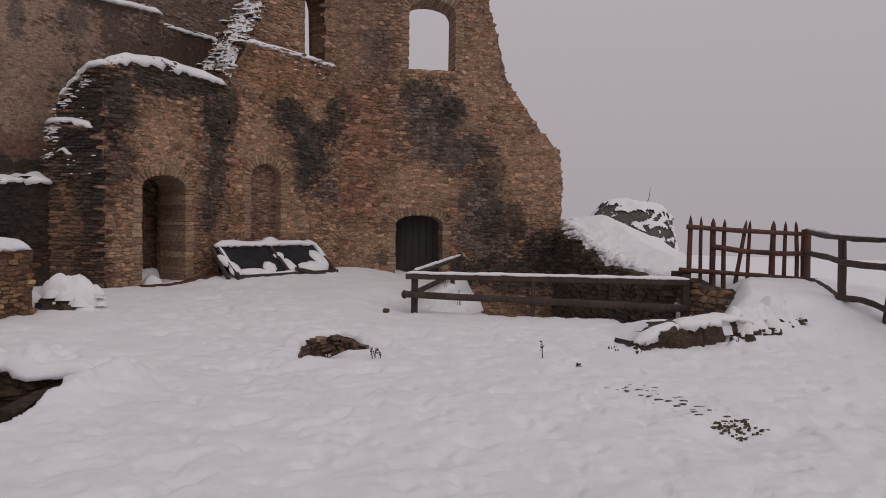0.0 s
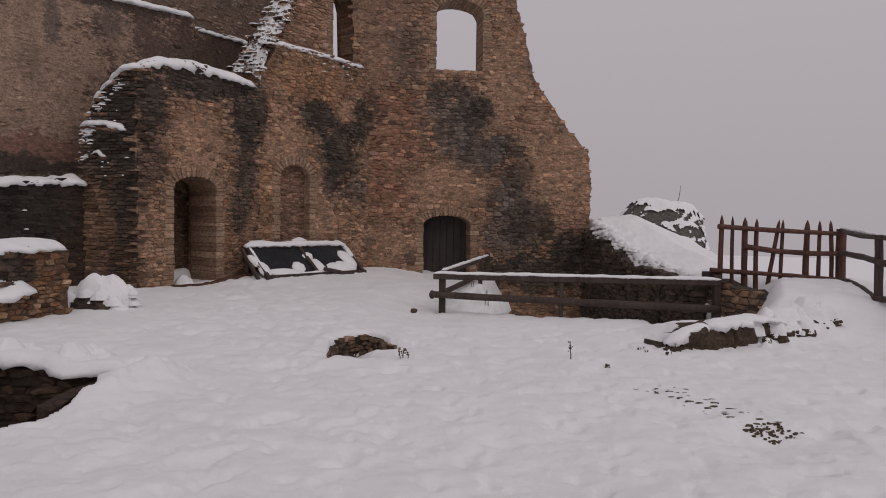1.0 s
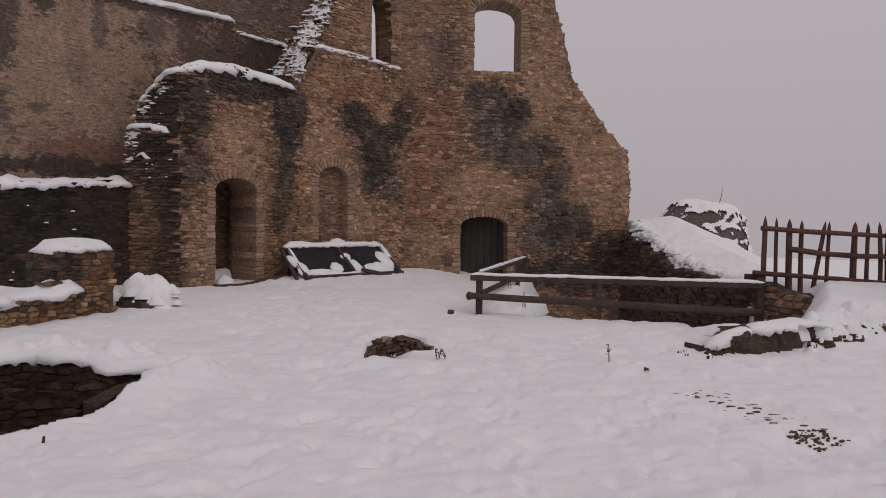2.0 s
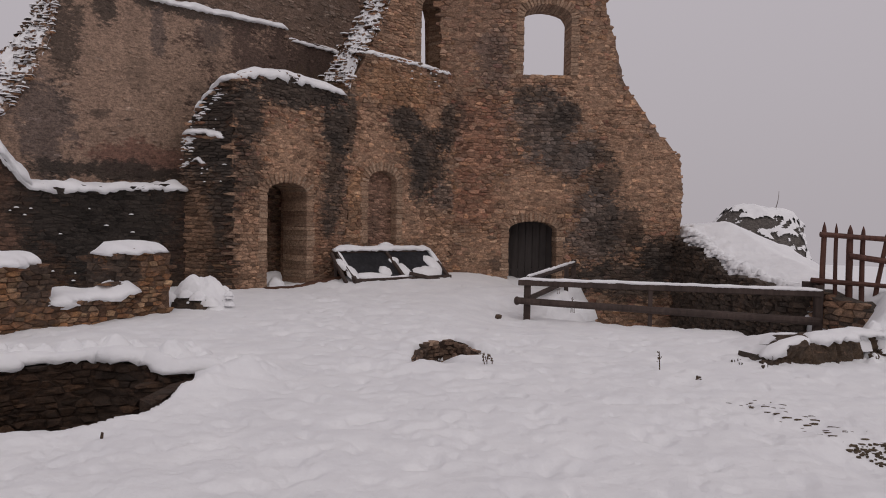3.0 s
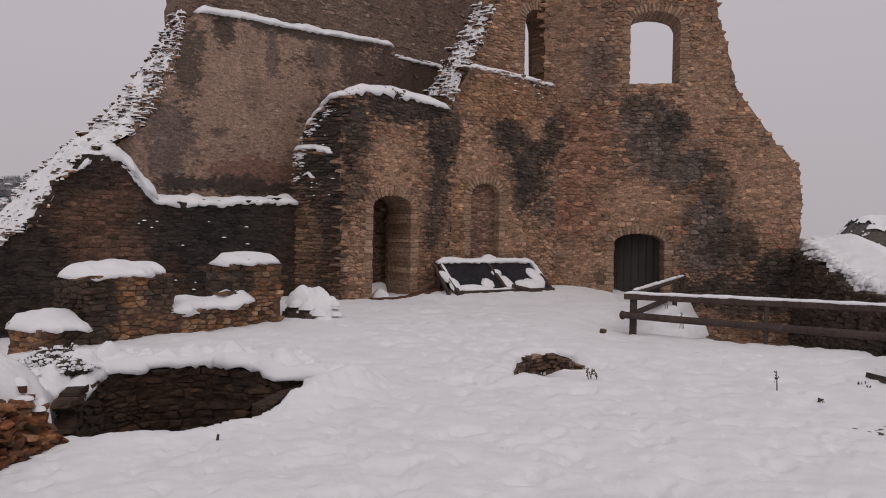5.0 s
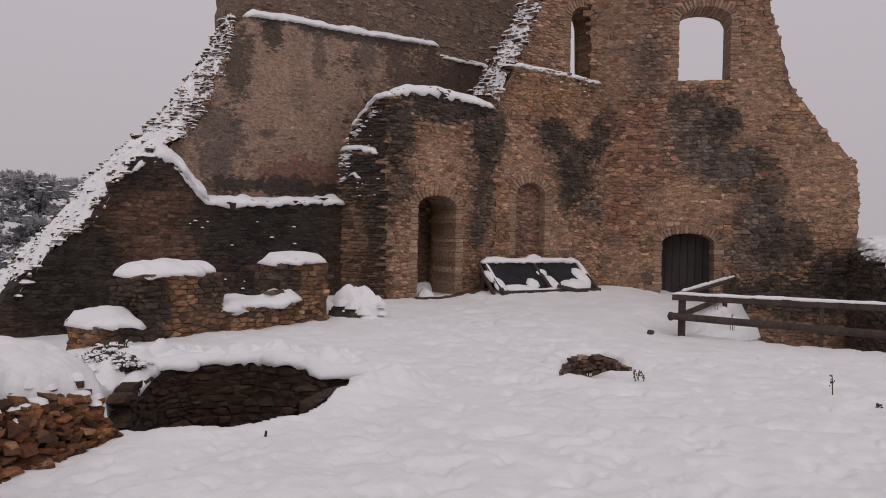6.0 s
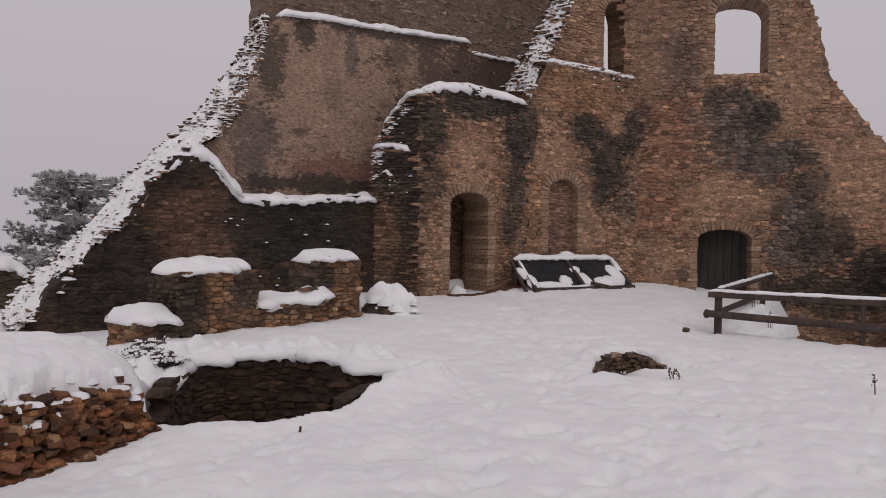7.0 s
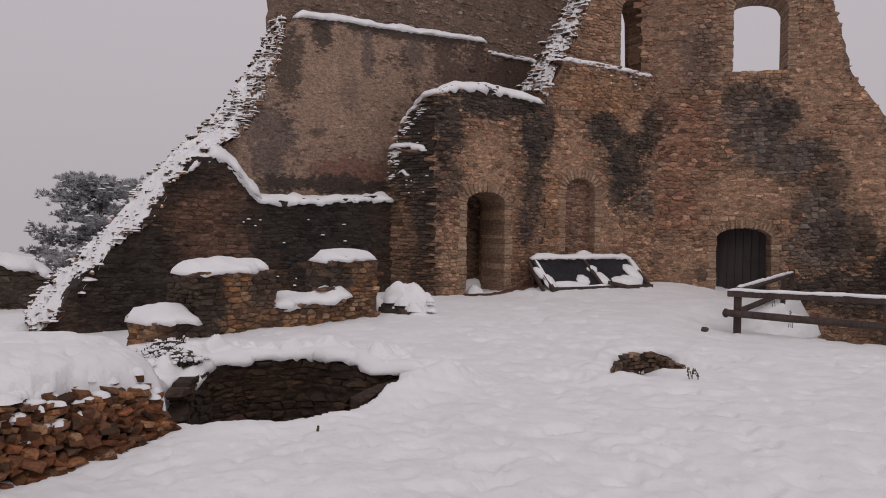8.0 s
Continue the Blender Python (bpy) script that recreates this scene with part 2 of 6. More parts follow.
def inside(poly, x, z):
    hits = crossings(poly, z)
    return sum(1 for h in hits if h < x) % 2 == 1


JAMB = 0.22  # width of the dressed stones beside an opening


def rubble(rng, outline, arches=(), row=(0.045, 0.14), length=(0.10, 0.40), fill=1.0, proud=(-0.005, 0.04), gap=0.010, hole_depth=0.5, flush=(), ragged=0.09):
    """Random rubble over a wall face: every stone its own irregular cell. Local x along the wall, y into it, z up.
    arches: openings (s0, s1, z0, spring, rise) to keep clear; flush: ellipses (s, z, rs, rz) where old plaster hides the stones' edges."""
    lo_z, hi_z = min(p[1] for p in outline), max(p[1] for p in outline)
    lo_x, hi_x = min(p[0] for p in outline), max(p[0] for p in outline)
    pts, z = [], lo_z - 0.15
    while z < hi_z + 0.3:
        h = rng.uniform(*row)
        x = lo_x - rng.uniform(0.0, 0.4)
        while x < hi_x + 0.3:
            w = rng.uniform(*length) * (0.6 + 0.5 * h / row[1])
            zz = z + h / 2 + 0.10 * float(vnoise(x * 0.55, z * 0.5, 17))
            if rng.random() < 0.10 and h > 0.12:
                pts.append((x + w / 2, zz - h * 0.28))
                pts.append((x + w / 2 + rng.gauss(0, 0.03), zz + h * 0.28))
            else:
                pts.append((x + w / 2, zz + rng.gauss(0, h * 0.16)))
            x += w
        z += h
    ratio = 0.5 * (length[0] + length[1]) / (0.5 * (row[0] + row[1])) * 1.15
    ratio = max(1.0, ratio)
    U = [(x / ratio, z) for x, z in pts]
    cells = {}
    size = 0.20
    for i, (u, v) in enumerate(U):
        cells.setdefault((int(u // size), int(v // size)), []).append(i)
    records = []
    for i, (px, pz) in enumerate(pts):
        if not inside(outline, px + rng.uniform(-1, 1) * ragged, pz + rng.uniform(-0.5, 0.5) * ragged):
            continue
        deep, skip = 0.16, False
        cuts = []
        for s0, s1, z0, spring, rise in arches:
            mid, half = (s0 + s1) / 2, (s1 - s0) / 2
            if pz <= spring:
                s0, s1 = s0 - JAMB, s1 + JAMB
            if pz > spring:
                ax, az = (px - mid) / (half + 0.25), (pz - spring) / (rise + 0.25)
                q = math.hypot(ax, az)
                if q < 1.0:
                    skip = True
                elif q < 1.5:
                    nx, nz = ax / (half + 0.25), az / (rise + 0.25)
                    n = math.hypot(nx, nz)
                    cuts.append((-nx / n, -nz / n, -(nx / n * (mid + (px - mid) / q) + nz / n * (spring + (pz - spring) / q))))
            elif s0 < px < s1 and z0 < pz:
                skip = True
            elif z0 <= pz and s0 - 0.45 < px <= s0:
                cuts.append((1, 0, s0 + rng.uniform(-0.03, 0.015)))
                deep = hole_depth
            elif z0 <= pz and s1 <= px < s1 + 0.45:
                cuts.append((-1, 0, -s1 + rng.uniform(-0.03, 0.015)))
                deep = hole_depth
            elif s0 - 0.1 < px < s1 + 0.1 and z0 - 0.3 < pz < z0:
                cuts.append((0, 1, z0))
                deep = hole_depth
        if skip:
            continue
        plaster = any(((px - fs) / fr) ** 2 + ((pz - fz) / fh) ** 2 < rng.uniform(0.6, 1.2) for fs, fz, fr, fh in flush)
        if rng.random() > (fill * 0.8 if plaster else fill) and not deep > 0.2:
            continue
        u, v = U[i]
        poly = [(u - 0.12, v - 0.12), (u + 0.12, v - 0.12), (u + 0.12, v + 0.12), (u - 0.12, v + 0.12)]
        cu, cv = int(u // size), int(v // size)
        for du in (-1, 0, 1):
            for dv in (-1, 0, 1):
                for j in cells.get((cu + du, cv + dv), ()):
                    nx, nz = U[j][0] - u, U[j][1] - v
                    if j != i and poly and abs(nx) < 0.3 and abs(nz) < 0.26:
                        poly = clip(poly, nx, nz, nx * (u + U[j][0]) / 2 + nz * (v + U[j][1]) / 2)
        poly = [(a * ratio, b) for a, b in poly]
        for nx, nz, c in cuts:
            poly = clip(poly, nx, nz, c)
        if len(poly) < 3:
            continue
        cx, cz = sum(p[0] for p in poly) / len(poly), sum(p[1] for p in poly) / len(poly)
        trimmed = []
        joint = gap * rng.choice((0.2, 0.6, 1.0, 1.0, 1.6))
        for a, b in poly:
            d = math.hypot(a - cx, b - cz)
            k = max(0.3, 1 - joint * rng.uniform(0.5, 1.6) / max(d, 0.02))
            q = ((a - cx) * k, (b - cz) * k)
            if not trimmed or math.hypot(q[0] - trimmed[-1][0], q[1] - trimmed[-1][1]) > 0.022:
                trimmed.append(q)
        if len(trimmed) < 3:
            continue
        out = rng.uniform(*proud) if not plaster else rng.uniform(-0.01, 0.012)
        k = len(trimmed)
        face = (rng.gauss(0, 0.10), rng.gauss(0, 0.16))
        bevel = min(0.022, 0.5 * (out + 0.015))
        verts = [(a, deep, b) for a, b in trimmed] + [(a, -out + bevel, b) for a, b in trimmed]
        verts += [(a * rng.uniform(0.80, 0.95), -out + face[0] * a + face[1] * b - rng.uniform(-0.010, 0.010), b * rng.uniform(0.74, 0.92)) for a, b in trimmed]
        verts.append((rng.gauss(0, 0.01), -out - rng.uniform(0.0, 0.018), rng.gauss(0, 0.01)))
        faces = []
        for ring in (0, 1):
            for q in range(k):
                r = (q + 1) % k
                faces.append((ring * k + q, ring * k + r, (ring + 1) * k + r, (ring + 1) * k + q))
        for q in range(k):
            faces.append((2 * k + q, 2 * k + (q + 1) % k, 3 * k))
        records.append((np.array(verts), faces, Matrix.Translation((cx, 0, cz))))
    return records


def dressed_block(rng, w, deep, h):
    """A squared stone with a worn edge: w along the wall, deep into it, h high; its face stands at y = 0."""
    cut = rng.uniform(0.008, 0.016)
    rim = [(a * w / 2 * rng.uniform(0.93, 1.0), b * h / 2 * rng.uniform(0.93, 1.0)) for a, b in ((-1, -1), (1, -1), (1, 1), (-1, 1))]
    verts = [(x, deep, z) for x, z in rim] + [(x, cut, z) for x, z in rim]
    verts += [(x - math.copysign(cut, x), rng.uniform(-0.006, 0.006), z - math.copysign(cut, z)) for x, z in rim]
    faces = [(r * 4 + i, r * 4 + (i + 1) % 4, (r + 1) * 4 + (i + 1) % 4, (r + 1) * 4 + i) for r in (0, 1) for i in range(4)] + [(8, 9, 10, 11)]
    return np.array(verts), faces


def arch_stones(rng, s0, s1, z0, spring, rise, ring=0.29, thick=0.092, depth=0.5):
    """Narrow voussoirs set on edge round an arch, and the dressed stones of its jambs."""
    records = []
    mid, half = (s0 + s1) / 2, (s1 - s0) / 2
    count = int(math.pi * (half + rise) / 2 / thick)
    for i in range(count):
        a = math.pi * (i + 0.5) / count
        p = Vector((mid + half * math.cos(a), 0, spring + rise * math.sin(a)))
        n = Vector((math.cos(a) / half, 0, math.sin(a) / rise)).normalized()
        length = ring * rng.uniform(0.85, 1.15)
        c = p + n * length / 2
        turn = math.atan2(n.x, n.z)
        out = rng.uniform(0.018, 0.04)
        records.append((*dressed_block(rng, thick * rng.uniform(0.86, 0.98), out + depth, length), Matrix.Translation((c.x, -out, c.z)) @ Matrix.Rotation(turn, 4, "Y")))
    for side in (-1, 1):
        z = z0
        while z < spring - 0.02:
            h = min(rng.uniform(0.07, 0.2), spring - z)
            w = (JAMB + 0.03) * rng.uniform(0.9, 1.25)
            edge = (s0 if side < 0 else s1) + side * rng.uniform(-0.012, 0.02)
            out = rng.uniform(0.008, 0.03)
            records.append((*dressed_block(rng, w, out + depth, h * 0.95), Matrix.Translation((edge + side * w / 2, -out, z + h / 2))))
            z += h
    return records


def wall_frame(at, along):
    d = Vector((along[0], along[1], 0)).normalized()
    m = Matrix.Identity(4)
    m.col[0][:3], m.col[1][:3], m.col[2][:3], m.col[3][:3] = d, Vector((-d.y, d.x, 0)), (0, 0, 1), (at[0], at[1], 0)
    return m


def to_world(at, along, s, z, depth=0.0):
    return wall_frame(at, along) @ Vector((s, depth, z))


def roughened(rng, outline, step=0.22, amount=0.05, keep_below=-9):
    pts = []
    for (x0, z0), (x1, z1) in zip(outline, outline[1:] + outline[:1]):
        n = max(1, int(math.hypot(x1 - x0, z1 - z0) / step))
        for i in range(n):
            t = i / n
            x, z = x0 + (x1 - x0) * t, z0 + (z1 - z0) * t
            pts.append((x + rng.uniform(-amount, amount), z + rng.uniform(-amount, amount)))
    return pts


def wall_body(name, at, along, outline, holes, thickness, material, front=0.003, rng=None, rough=0.05):
    """A wall of real thickness with its openings cut through and a broken outline."""
    bm = bmesh.new()
    edges = []
    rim = roughened(rng, outline, amount=rough) if rng else outline
    for poly in [rim] + [grown(h, 0.03) for h in holes]:
        vs = [bm.verts.new((x, front, z)) for x, z in poly]
        edges += [bm.edges.new((a, b)) for a, b in zip(vs, vs[1:] + vs[:1])]
    bmesh.ops.triangle_fill(bm, use_beauty=True, edges=edges)
    made = bmesh.ops.extrude_face_region(bm, geom=bm.faces[:])
    for v in made["geom"]:
        if isinstance(v, bmesh.types.BMVert):
            v.co.y = thickness + (rng.uniform(-0.06, 0.06) if rng else 0)
    ob = part(name, bm, material)
    ob.matrix_world = wall_frame(at, along)
    return ob


def snow_strip(name, points, width, thick, seed, parent=None, droop=0.10, label="", step=0.08):
    """Snow lying along a wall top: a rounded, lumpy ribbon with a ragged, drooping rim."""
    pts = [Vector(p) for p in points]
    line = []
    for a, b in zip(pts, pts[1:]):
        n = max(2, int((b - a).length / step))
        line += [a.lerp(b, i / n) for i in range(n)]
    line.append(pts[-1])
    n, across = len(line), 11
    verts, faces = [], []
    for i, p in enumerate(line):
        d = line[min(i + 1, n - 1)] - line[max(i - 1, 0)]
        side = Vector((-d.y, d.x, 0)).normalized() if d.xy.length > 1e-6 else Vector((1, 0, 0))
        end = min(1.0, min(i, n - 1 - i) / 3.0 + 0.15)
        for k in range(across):
            u = -1 + 2 * k / (across - 1)
            jag = 1 + 0.5 * float(fbm(i * step * 3.1, k * 0.2 + seed, seed, 3))
            w = width / 2 * jag * (0.6 + 0.4 * end)
            lump = 1 + 0.75 * float(fbm(i * step * 1.8, u * 1.3 + seed * 3, seed + 7, 3))
            h = thick * end * lump * max(0.0, 1 - u * u * 0.98) ** 0.8
            drop = -droop * max(0.0, abs(u) - 0.72) / 0.28 * (0.3 + 2.0 * abs(float(fbm(i * step * 5.3, seed + u, seed + 3, 4))))
            q = p + side * (u * w)
            verts.append((q.x, q.y, q.z + h + drop))
    for i in range(n - 1):
        for k in range(across - 1):
            a = i * across + k
            faces.append((a, a + 1, a + across + 1, a + across))
    base = len(verts)
    for i, p in enumerate(line):
        verts.append((p.x, p.y, p.z - 0.05))
    for i in range(n - 1):
        faces.append((i * across, (i + 1) * across, base + i + 1, base + i))
        faces.append(((i + 1) * across - 1, base + i, base + i + 1, (i + 2) * across - 1))
    faces.append((base, *range(across - 1, -1, -1)))
    faces.append((base + n - 1, *range((n - 1) * across, n * across)))
    ob = mesh_object(name, verts, faces, snow_mat, None, True)
    if parent:
        return adopt(ob, parent, label)
    return tagged(ob, label or "white snow lying along the broken wall top", "snow")


def adopt(ob, parent, label=""):
    """Makes ob a part of parent without moving it."""
    ob.parent = parent
    ob.matrix_parent_inverse = parent.matrix_basis.inverted()
    return tagged(ob, label)


def snow_blob(name, centre, rx, ry, h, seed, turn=0.0, rings=11, seg=36, parent=None, label="", lumps=0.5, profile=(2.2, 0.72), fine=0.5):
    """One pillow of drifted snow with an uneven outline and lumps."""
    verts, faces = [], []
    c, s = math.cos(turn), math.sin(turn)
    for r in range(rings + 1):
        q = 1 - r / rings
        for k in range(seg):
            b = 2 * math.pi * k / seg
            edge = 1 + 0.34 * q * float(fbm(math.cos(b) * 1.8 + seed, math.sin(b) * 1.8, seed, 4))
            x, y = rx * q * edge * math.cos(b), ry * q * edge * math.sin(b)
            up = max(0.0, 1 - q ** profile[0]) ** profile[1] * (1 + lumps * float(fbm(x / rx * 1.6 + seed * 2, y / ry * 1.6, seed + 5, 3)) + fine * lumps * float(fbm(x * 9 + seed, y * 9, seed + 8, 3)))
            verts.append((centre[0] + x * c - y * s, centre[1] + x * s + y * c, centre[2] + h * up - (0.35 * h if r == 0 else 0)))
    for r in range(rings):
        for k in range(seg):
            k2 = (k + 1) % seg
            faces.append((r * seg + k, r * seg + k2, (r + 1) * seg + k2, (r + 1) * seg + k))
    ob = mesh_object(name, verts, faces, snow_mat, None, True)
    if parent:
        return adopt(ob, parent, label)
    return tagged(ob, label, "snow")


def dome(rng, centre, rx, ry, h, turn=0.0, rings=3, seg=10):
    """A small flat flake or pillow of snow as verts and faces."""
    verts, faces = [], []
    c, s = math.cos(turn), math.sin(turn)
    p1, p2, a1, a2 = rng.uniform(0, 6.28), rng.uniform(0, 6.28), rng.uniform(0.1, 0.32), rng.uniform(0.05, 0.2)
    for r in range(rings + 1):
        a = r / rings
        rad, up = math.cos(a * math.pi / 2) ** 1.3, math.sin(a * math.pi / 2)
        for k in range(seg):
            b = 2 * math.pi * k / seg
            j = 1 + a1 * math.sin(2 * b + p1) + a2 * math.sin(3 * b + p2) + rng.uniform(-0.07, 0.07)
            x, y = rx * rad * j * math.cos(b), ry * rad * j * math.sin(b)
            verts.append((centre[0] + x * c - y * s, centre[1] + x * s + y * c, centre[2] + up * h * rng.uniform(0.6, 0.75) - (0.3 * h if r == 0 else 0)))
    for r in range(rings):
        for k in range(seg):
            k2 = (k + 1) % seg
            faces.append((r * seg + k, r * seg + k2, (r + 1) * seg + k2, (r + 1) * seg + k))
    faces.append(tuple(rings * seg + k for k in range(seg)))
    return verts, faces


def slab(rng, centre, size, turn, tilt=0.12):
    """A loose flat stone lying with its broad side up."""
    shape = rng.choice(STONES)
    m = (Matrix.Translation(centre) @ Euler((rng.gauss(0, tilt), rng.gauss(0, tilt), turn)).to_matrix().to_4x4()
         @ Matrix.Diagonal((size[0], size[1], size[2], 1)) @ Matrix.Translation((0, -0.5, 0)))
    return (*shape, m)


def broken_end(name, front, rear, material, seed, stones=240, singles=0, label="", size=1.0, snow=0.8, cover=0.06):
    """The ruined, stepped end of a wall: a bed of loose stones between two edges, with snow lying on the stones."""
    rng = random.Random(seed)

    def along(curve, t):
        f = t * (len(curve) - 1)
        i = min(int(f), len(curve) - 2)
        return Vector(curve[i]).lerp(Vector(curve[i + 1]), f - i)

    nt, nu = 60, 8
    verts, faces = [], []
    for i in range(nt + 1):
        a, b = along(front, i / nt), along(rear, i / nt)
        for k in range(nu + 1):
            p = a.lerp(b, k / nu)
            verts.append((p.x + rng.uniform(-0.05, 0.05), p.y + rng.uniform(-0.05, 0.05), p.z + rng.uniform(-0.07, 0.03)))
    for i in range(nt):
        for k in range(nu):
            q = i * (nu + 1) + k
            faces.append((q, q + 1, q + nu + 2, q + nu + 1))
    n = len(verts)
    low = min(v[2] for v in verts) - 0.3
    for v in list(verts):
        verts.append((v[0], v[1], low))
    for i in range(nt):
        r = i * (nu + 1) + nu
        faces.append((r, n + r, n + r + nu + 1, r + nu + 1))
    body = mesh_object(name, verts, faces, material)
    tagged(body, label, "ruined wall")
    sheet, quads = [], []
    nt2, nu2 = 150, 22
    for i in range(nt2 + 1):
        a, b = along(front, i / nt2), along(rear, i / nt2)
        for k in range(nu2 + 1):
            u = k / nu2
            p = a.lerp(b, u)
            n1 = float(fbm(i * 0.22, k * 0.35, seed, 4))
            n2 = float(fbm(i * 0.9, k * 1.1, seed + 9, 3))
            edge = min(1.0, min(u, 1 - u) * 7)
            lift = cover + 0.13 * n1 + 0.10 * n2 - 0.16 * (1 - edge)
            sheet.append((p.x + 0.05 * n2, p.y - 0.05 * n2, p.z + lift))
    for i in range(nt2):
        for k in range(nu2):
            q = i * (nu2 + 1) + k
            quads.append((q, q + 1, q + nu2 + 2, q + nu2 + 1))
    mesh_object("snow_sheet", sheet, quads, snow_mat, body, True)
    records, soup = [], Soup()
    for k in range(stones):
        t, u = rng.random(), rng.uniform(-0.03, 1.03)
        p = along(front, t).lerp(along(rear, t), u)
        w = (rng.uniform(0.07, 0.22) if rng.random() < 0.7 else rng.uniform(0.2, 0.42)) * size
        thick = rng.uniform(0.05, 0.13) * size
        turn = rng.uniform(0, 6.28)
        p = p + Vector((0, 0, rng.uniform(0.0, 0.14)))
        records.append(slab(rng, p, (w, w * rng.uniform(0.6, 1.0), thick), turn, 0.24))
        if rng.random() < snow:
            soup.add(*dome(rng, (p.x, p.y, p.z + thick * 0.4), w * rng.uniform(0.5, 0.75), w * rng.uniform(0.4, 0.6), rng.uniform(0.04, 0.09) * size, turn))
    lay_stones(records, material, body, singles)
    tagged(soup.link("snow_dusting", snow_mat, body, True), "white snow caught on the stones", kind="stuff")
    return body


def log(bm, a, b, r0, r1, rng, bend=0.0, sides=8, segs=6, point=0.0):
    """A peeled pole from a to b, a little bent; point: length of a sharpened tip."""
    a, b = Vector(a), Vector(b)
    d = (b - a).normalized()
    u = d.orthogonal().normalized()
    v = d.cross(u)
    off = [rng.uniform(-bend, bend) for _ in range(2)]
    stops = [(i / segs, 1.0) for i in range(segs + 1)]
    if point:
        stops = [(i / segs * (1 - point), 1.0) for i in range(segs + 1)] + [(1 - point * 0.45, 0.72), (1.0, 0.12)]
    rings = []
    for t, k in stops:
        c = a.lerp(b, t) + (u * off[0] + v * off[1]) * math.sin(math.pi * t) + (u * rng.uniform(-0.1, 0.1) + v * rng.uniform(-0.1, 0.1)) * bend
        r = (r0 + (r1 - r0) * t) * k
        rings.append([bm.verts.new(c + (u * math.cos(q) + v * math.sin(q)) * r * rng.uniform(0.92, 1.08)) for q in [2 * math.pi * j / sides for j in range(sides)]])
    for p, q in zip(rings, rings[1:]):
        for j in range(sides):
            bm.faces.new((p[j], p[(j + 1) % sides], q[(j + 1) % sides], q[j]))
    bm.faces.new(rings[0][::-1])
    bm.faces.new(rings[-1])
    return bm


def beam(bm, a, b, w, h, bevel=0.012):
    """A squared timber from a to b, w wide and h high."""
    a, b = Vector(a), Vector(b)
    d = b - a
    x = d.normalized()
    side = Vector((-x.y, x.x, 0))
    side = side.normalized() if side.length > 1e-4 else Vector((1, 0, 0))
    up = x.cross(side) * (-1 if x.cross(side).z < 0 else 1)
    if up.length < 1e-4 or abs(x.z) > 0.95:
        side, up = Vector((1, 0, 0)), Vector((0, 1, 0))
    start = len(bm.verts)
    vs = [bm.verts.new(p + side * (sw * w / 2) + up * (sh * h / 2)) for p in (a, b) for sw, sh in ((-1, -1), (1, -1), (1, 1), (-1, 1))]
    fs = [bm.faces.new([vs[i] for i in f]) for f in ((0, 1, 2, 3), (7, 6, 5, 4), (0, 4, 5, 1), (1, 5, 6, 2), (2, 6, 7, 3), (3, 7, 4, 0))]
    if bevel:
        bmesh.ops.bevel(bm, geom=list({e for f in fs for e in f.edges}), offset=bevel, segments=1, affect="EDGES")
    return bm


def crag(rng, centre, size, count=18):
    """A broken, faceted rock: the hull of scattered points."""
    bm = bmesh.new()
    for _ in range(count):
        v = Vector((rng.gauss(0, 1), rng.gauss(0, 1), rng.gauss(0, 1))).normalized() * rng.uniform(0.8, 1.1)
        v = Vector([math.copysign(abs(c) ** 0.7, c) for c in v])
        bm.verts.new((v.x * size[0] + centre[0], v.y * size[1] + centre[1], v.z * size[2] + centre[2]))
    made = bmesh.ops.convex_hull(bm, input=bm.verts[:])
    loose = [v for v in bm.verts if not v.link_faces]
    bmesh.ops.delete(bm, geom=loose, context="VERTS")
    return bm


def angular_shape(rng):
    """A quarried stone in the box that the other stone shapes fill."""
    bm = bmesh.new()
    for x in (-1, 1):
        for y in (-1, 1):
            for z in (-1, 1):
                bm.verts.new((0.5 * x * rng.uniform(0.45, 1), 0.5 * y * rng.uniform(0.6, 1), 0.5 * z * rng.uniform(0.4, 1)))
    for _ in range(3):
        bm.verts.new((rng.uniform(-0.5, 0.5), rng.choice((-0.52, 0.52)), rng.uniform(-0.45, 0.45)))
    bmesh.ops.convex_hull(bm, input=bm.verts[:])
    bmesh.ops.delete(bm, geom=[v for v in bm.verts if not v.link_faces], context="VERTS")
    bm.verts.index_update()
    verts = np.array([(v.co.x, v.co.y + 0.5, v.co.z) for v in bm.verts])
    faces = [tuple(v.index for v in f.verts) for f in bm.faces]
    bm.free()
    return verts, faces


angle_rng = random.Random(8)
CHUNKS = [angular_shape(angle_rng) for _ in range(24)]


def boulder(rng, centre, size, rough=0.22, subdiv=3):
    """A craggy rock."""
    bm = bmesh.new()
    bmesh.ops.create_icosphere(bm, subdivisions=subdiv, radius=1.0)
    off = Vector((rng.uniform(-50, 50), rng.uniform(-50, 50), rng.uniform(-50, 50)))
    for v in bm.verts:
        n = noise.noise(v.co * 1.3 + off) + 0.5 * noise.noise(v.co * 3.1 + off) + 0.25 * noise.noise(v.co * 7 + off)
        q = v.co * (1 + rough * n)
        v.co = Vector((q.x * size[0], q.y * size[1], q.z * size[2])) + Vector(centre)
    return bm


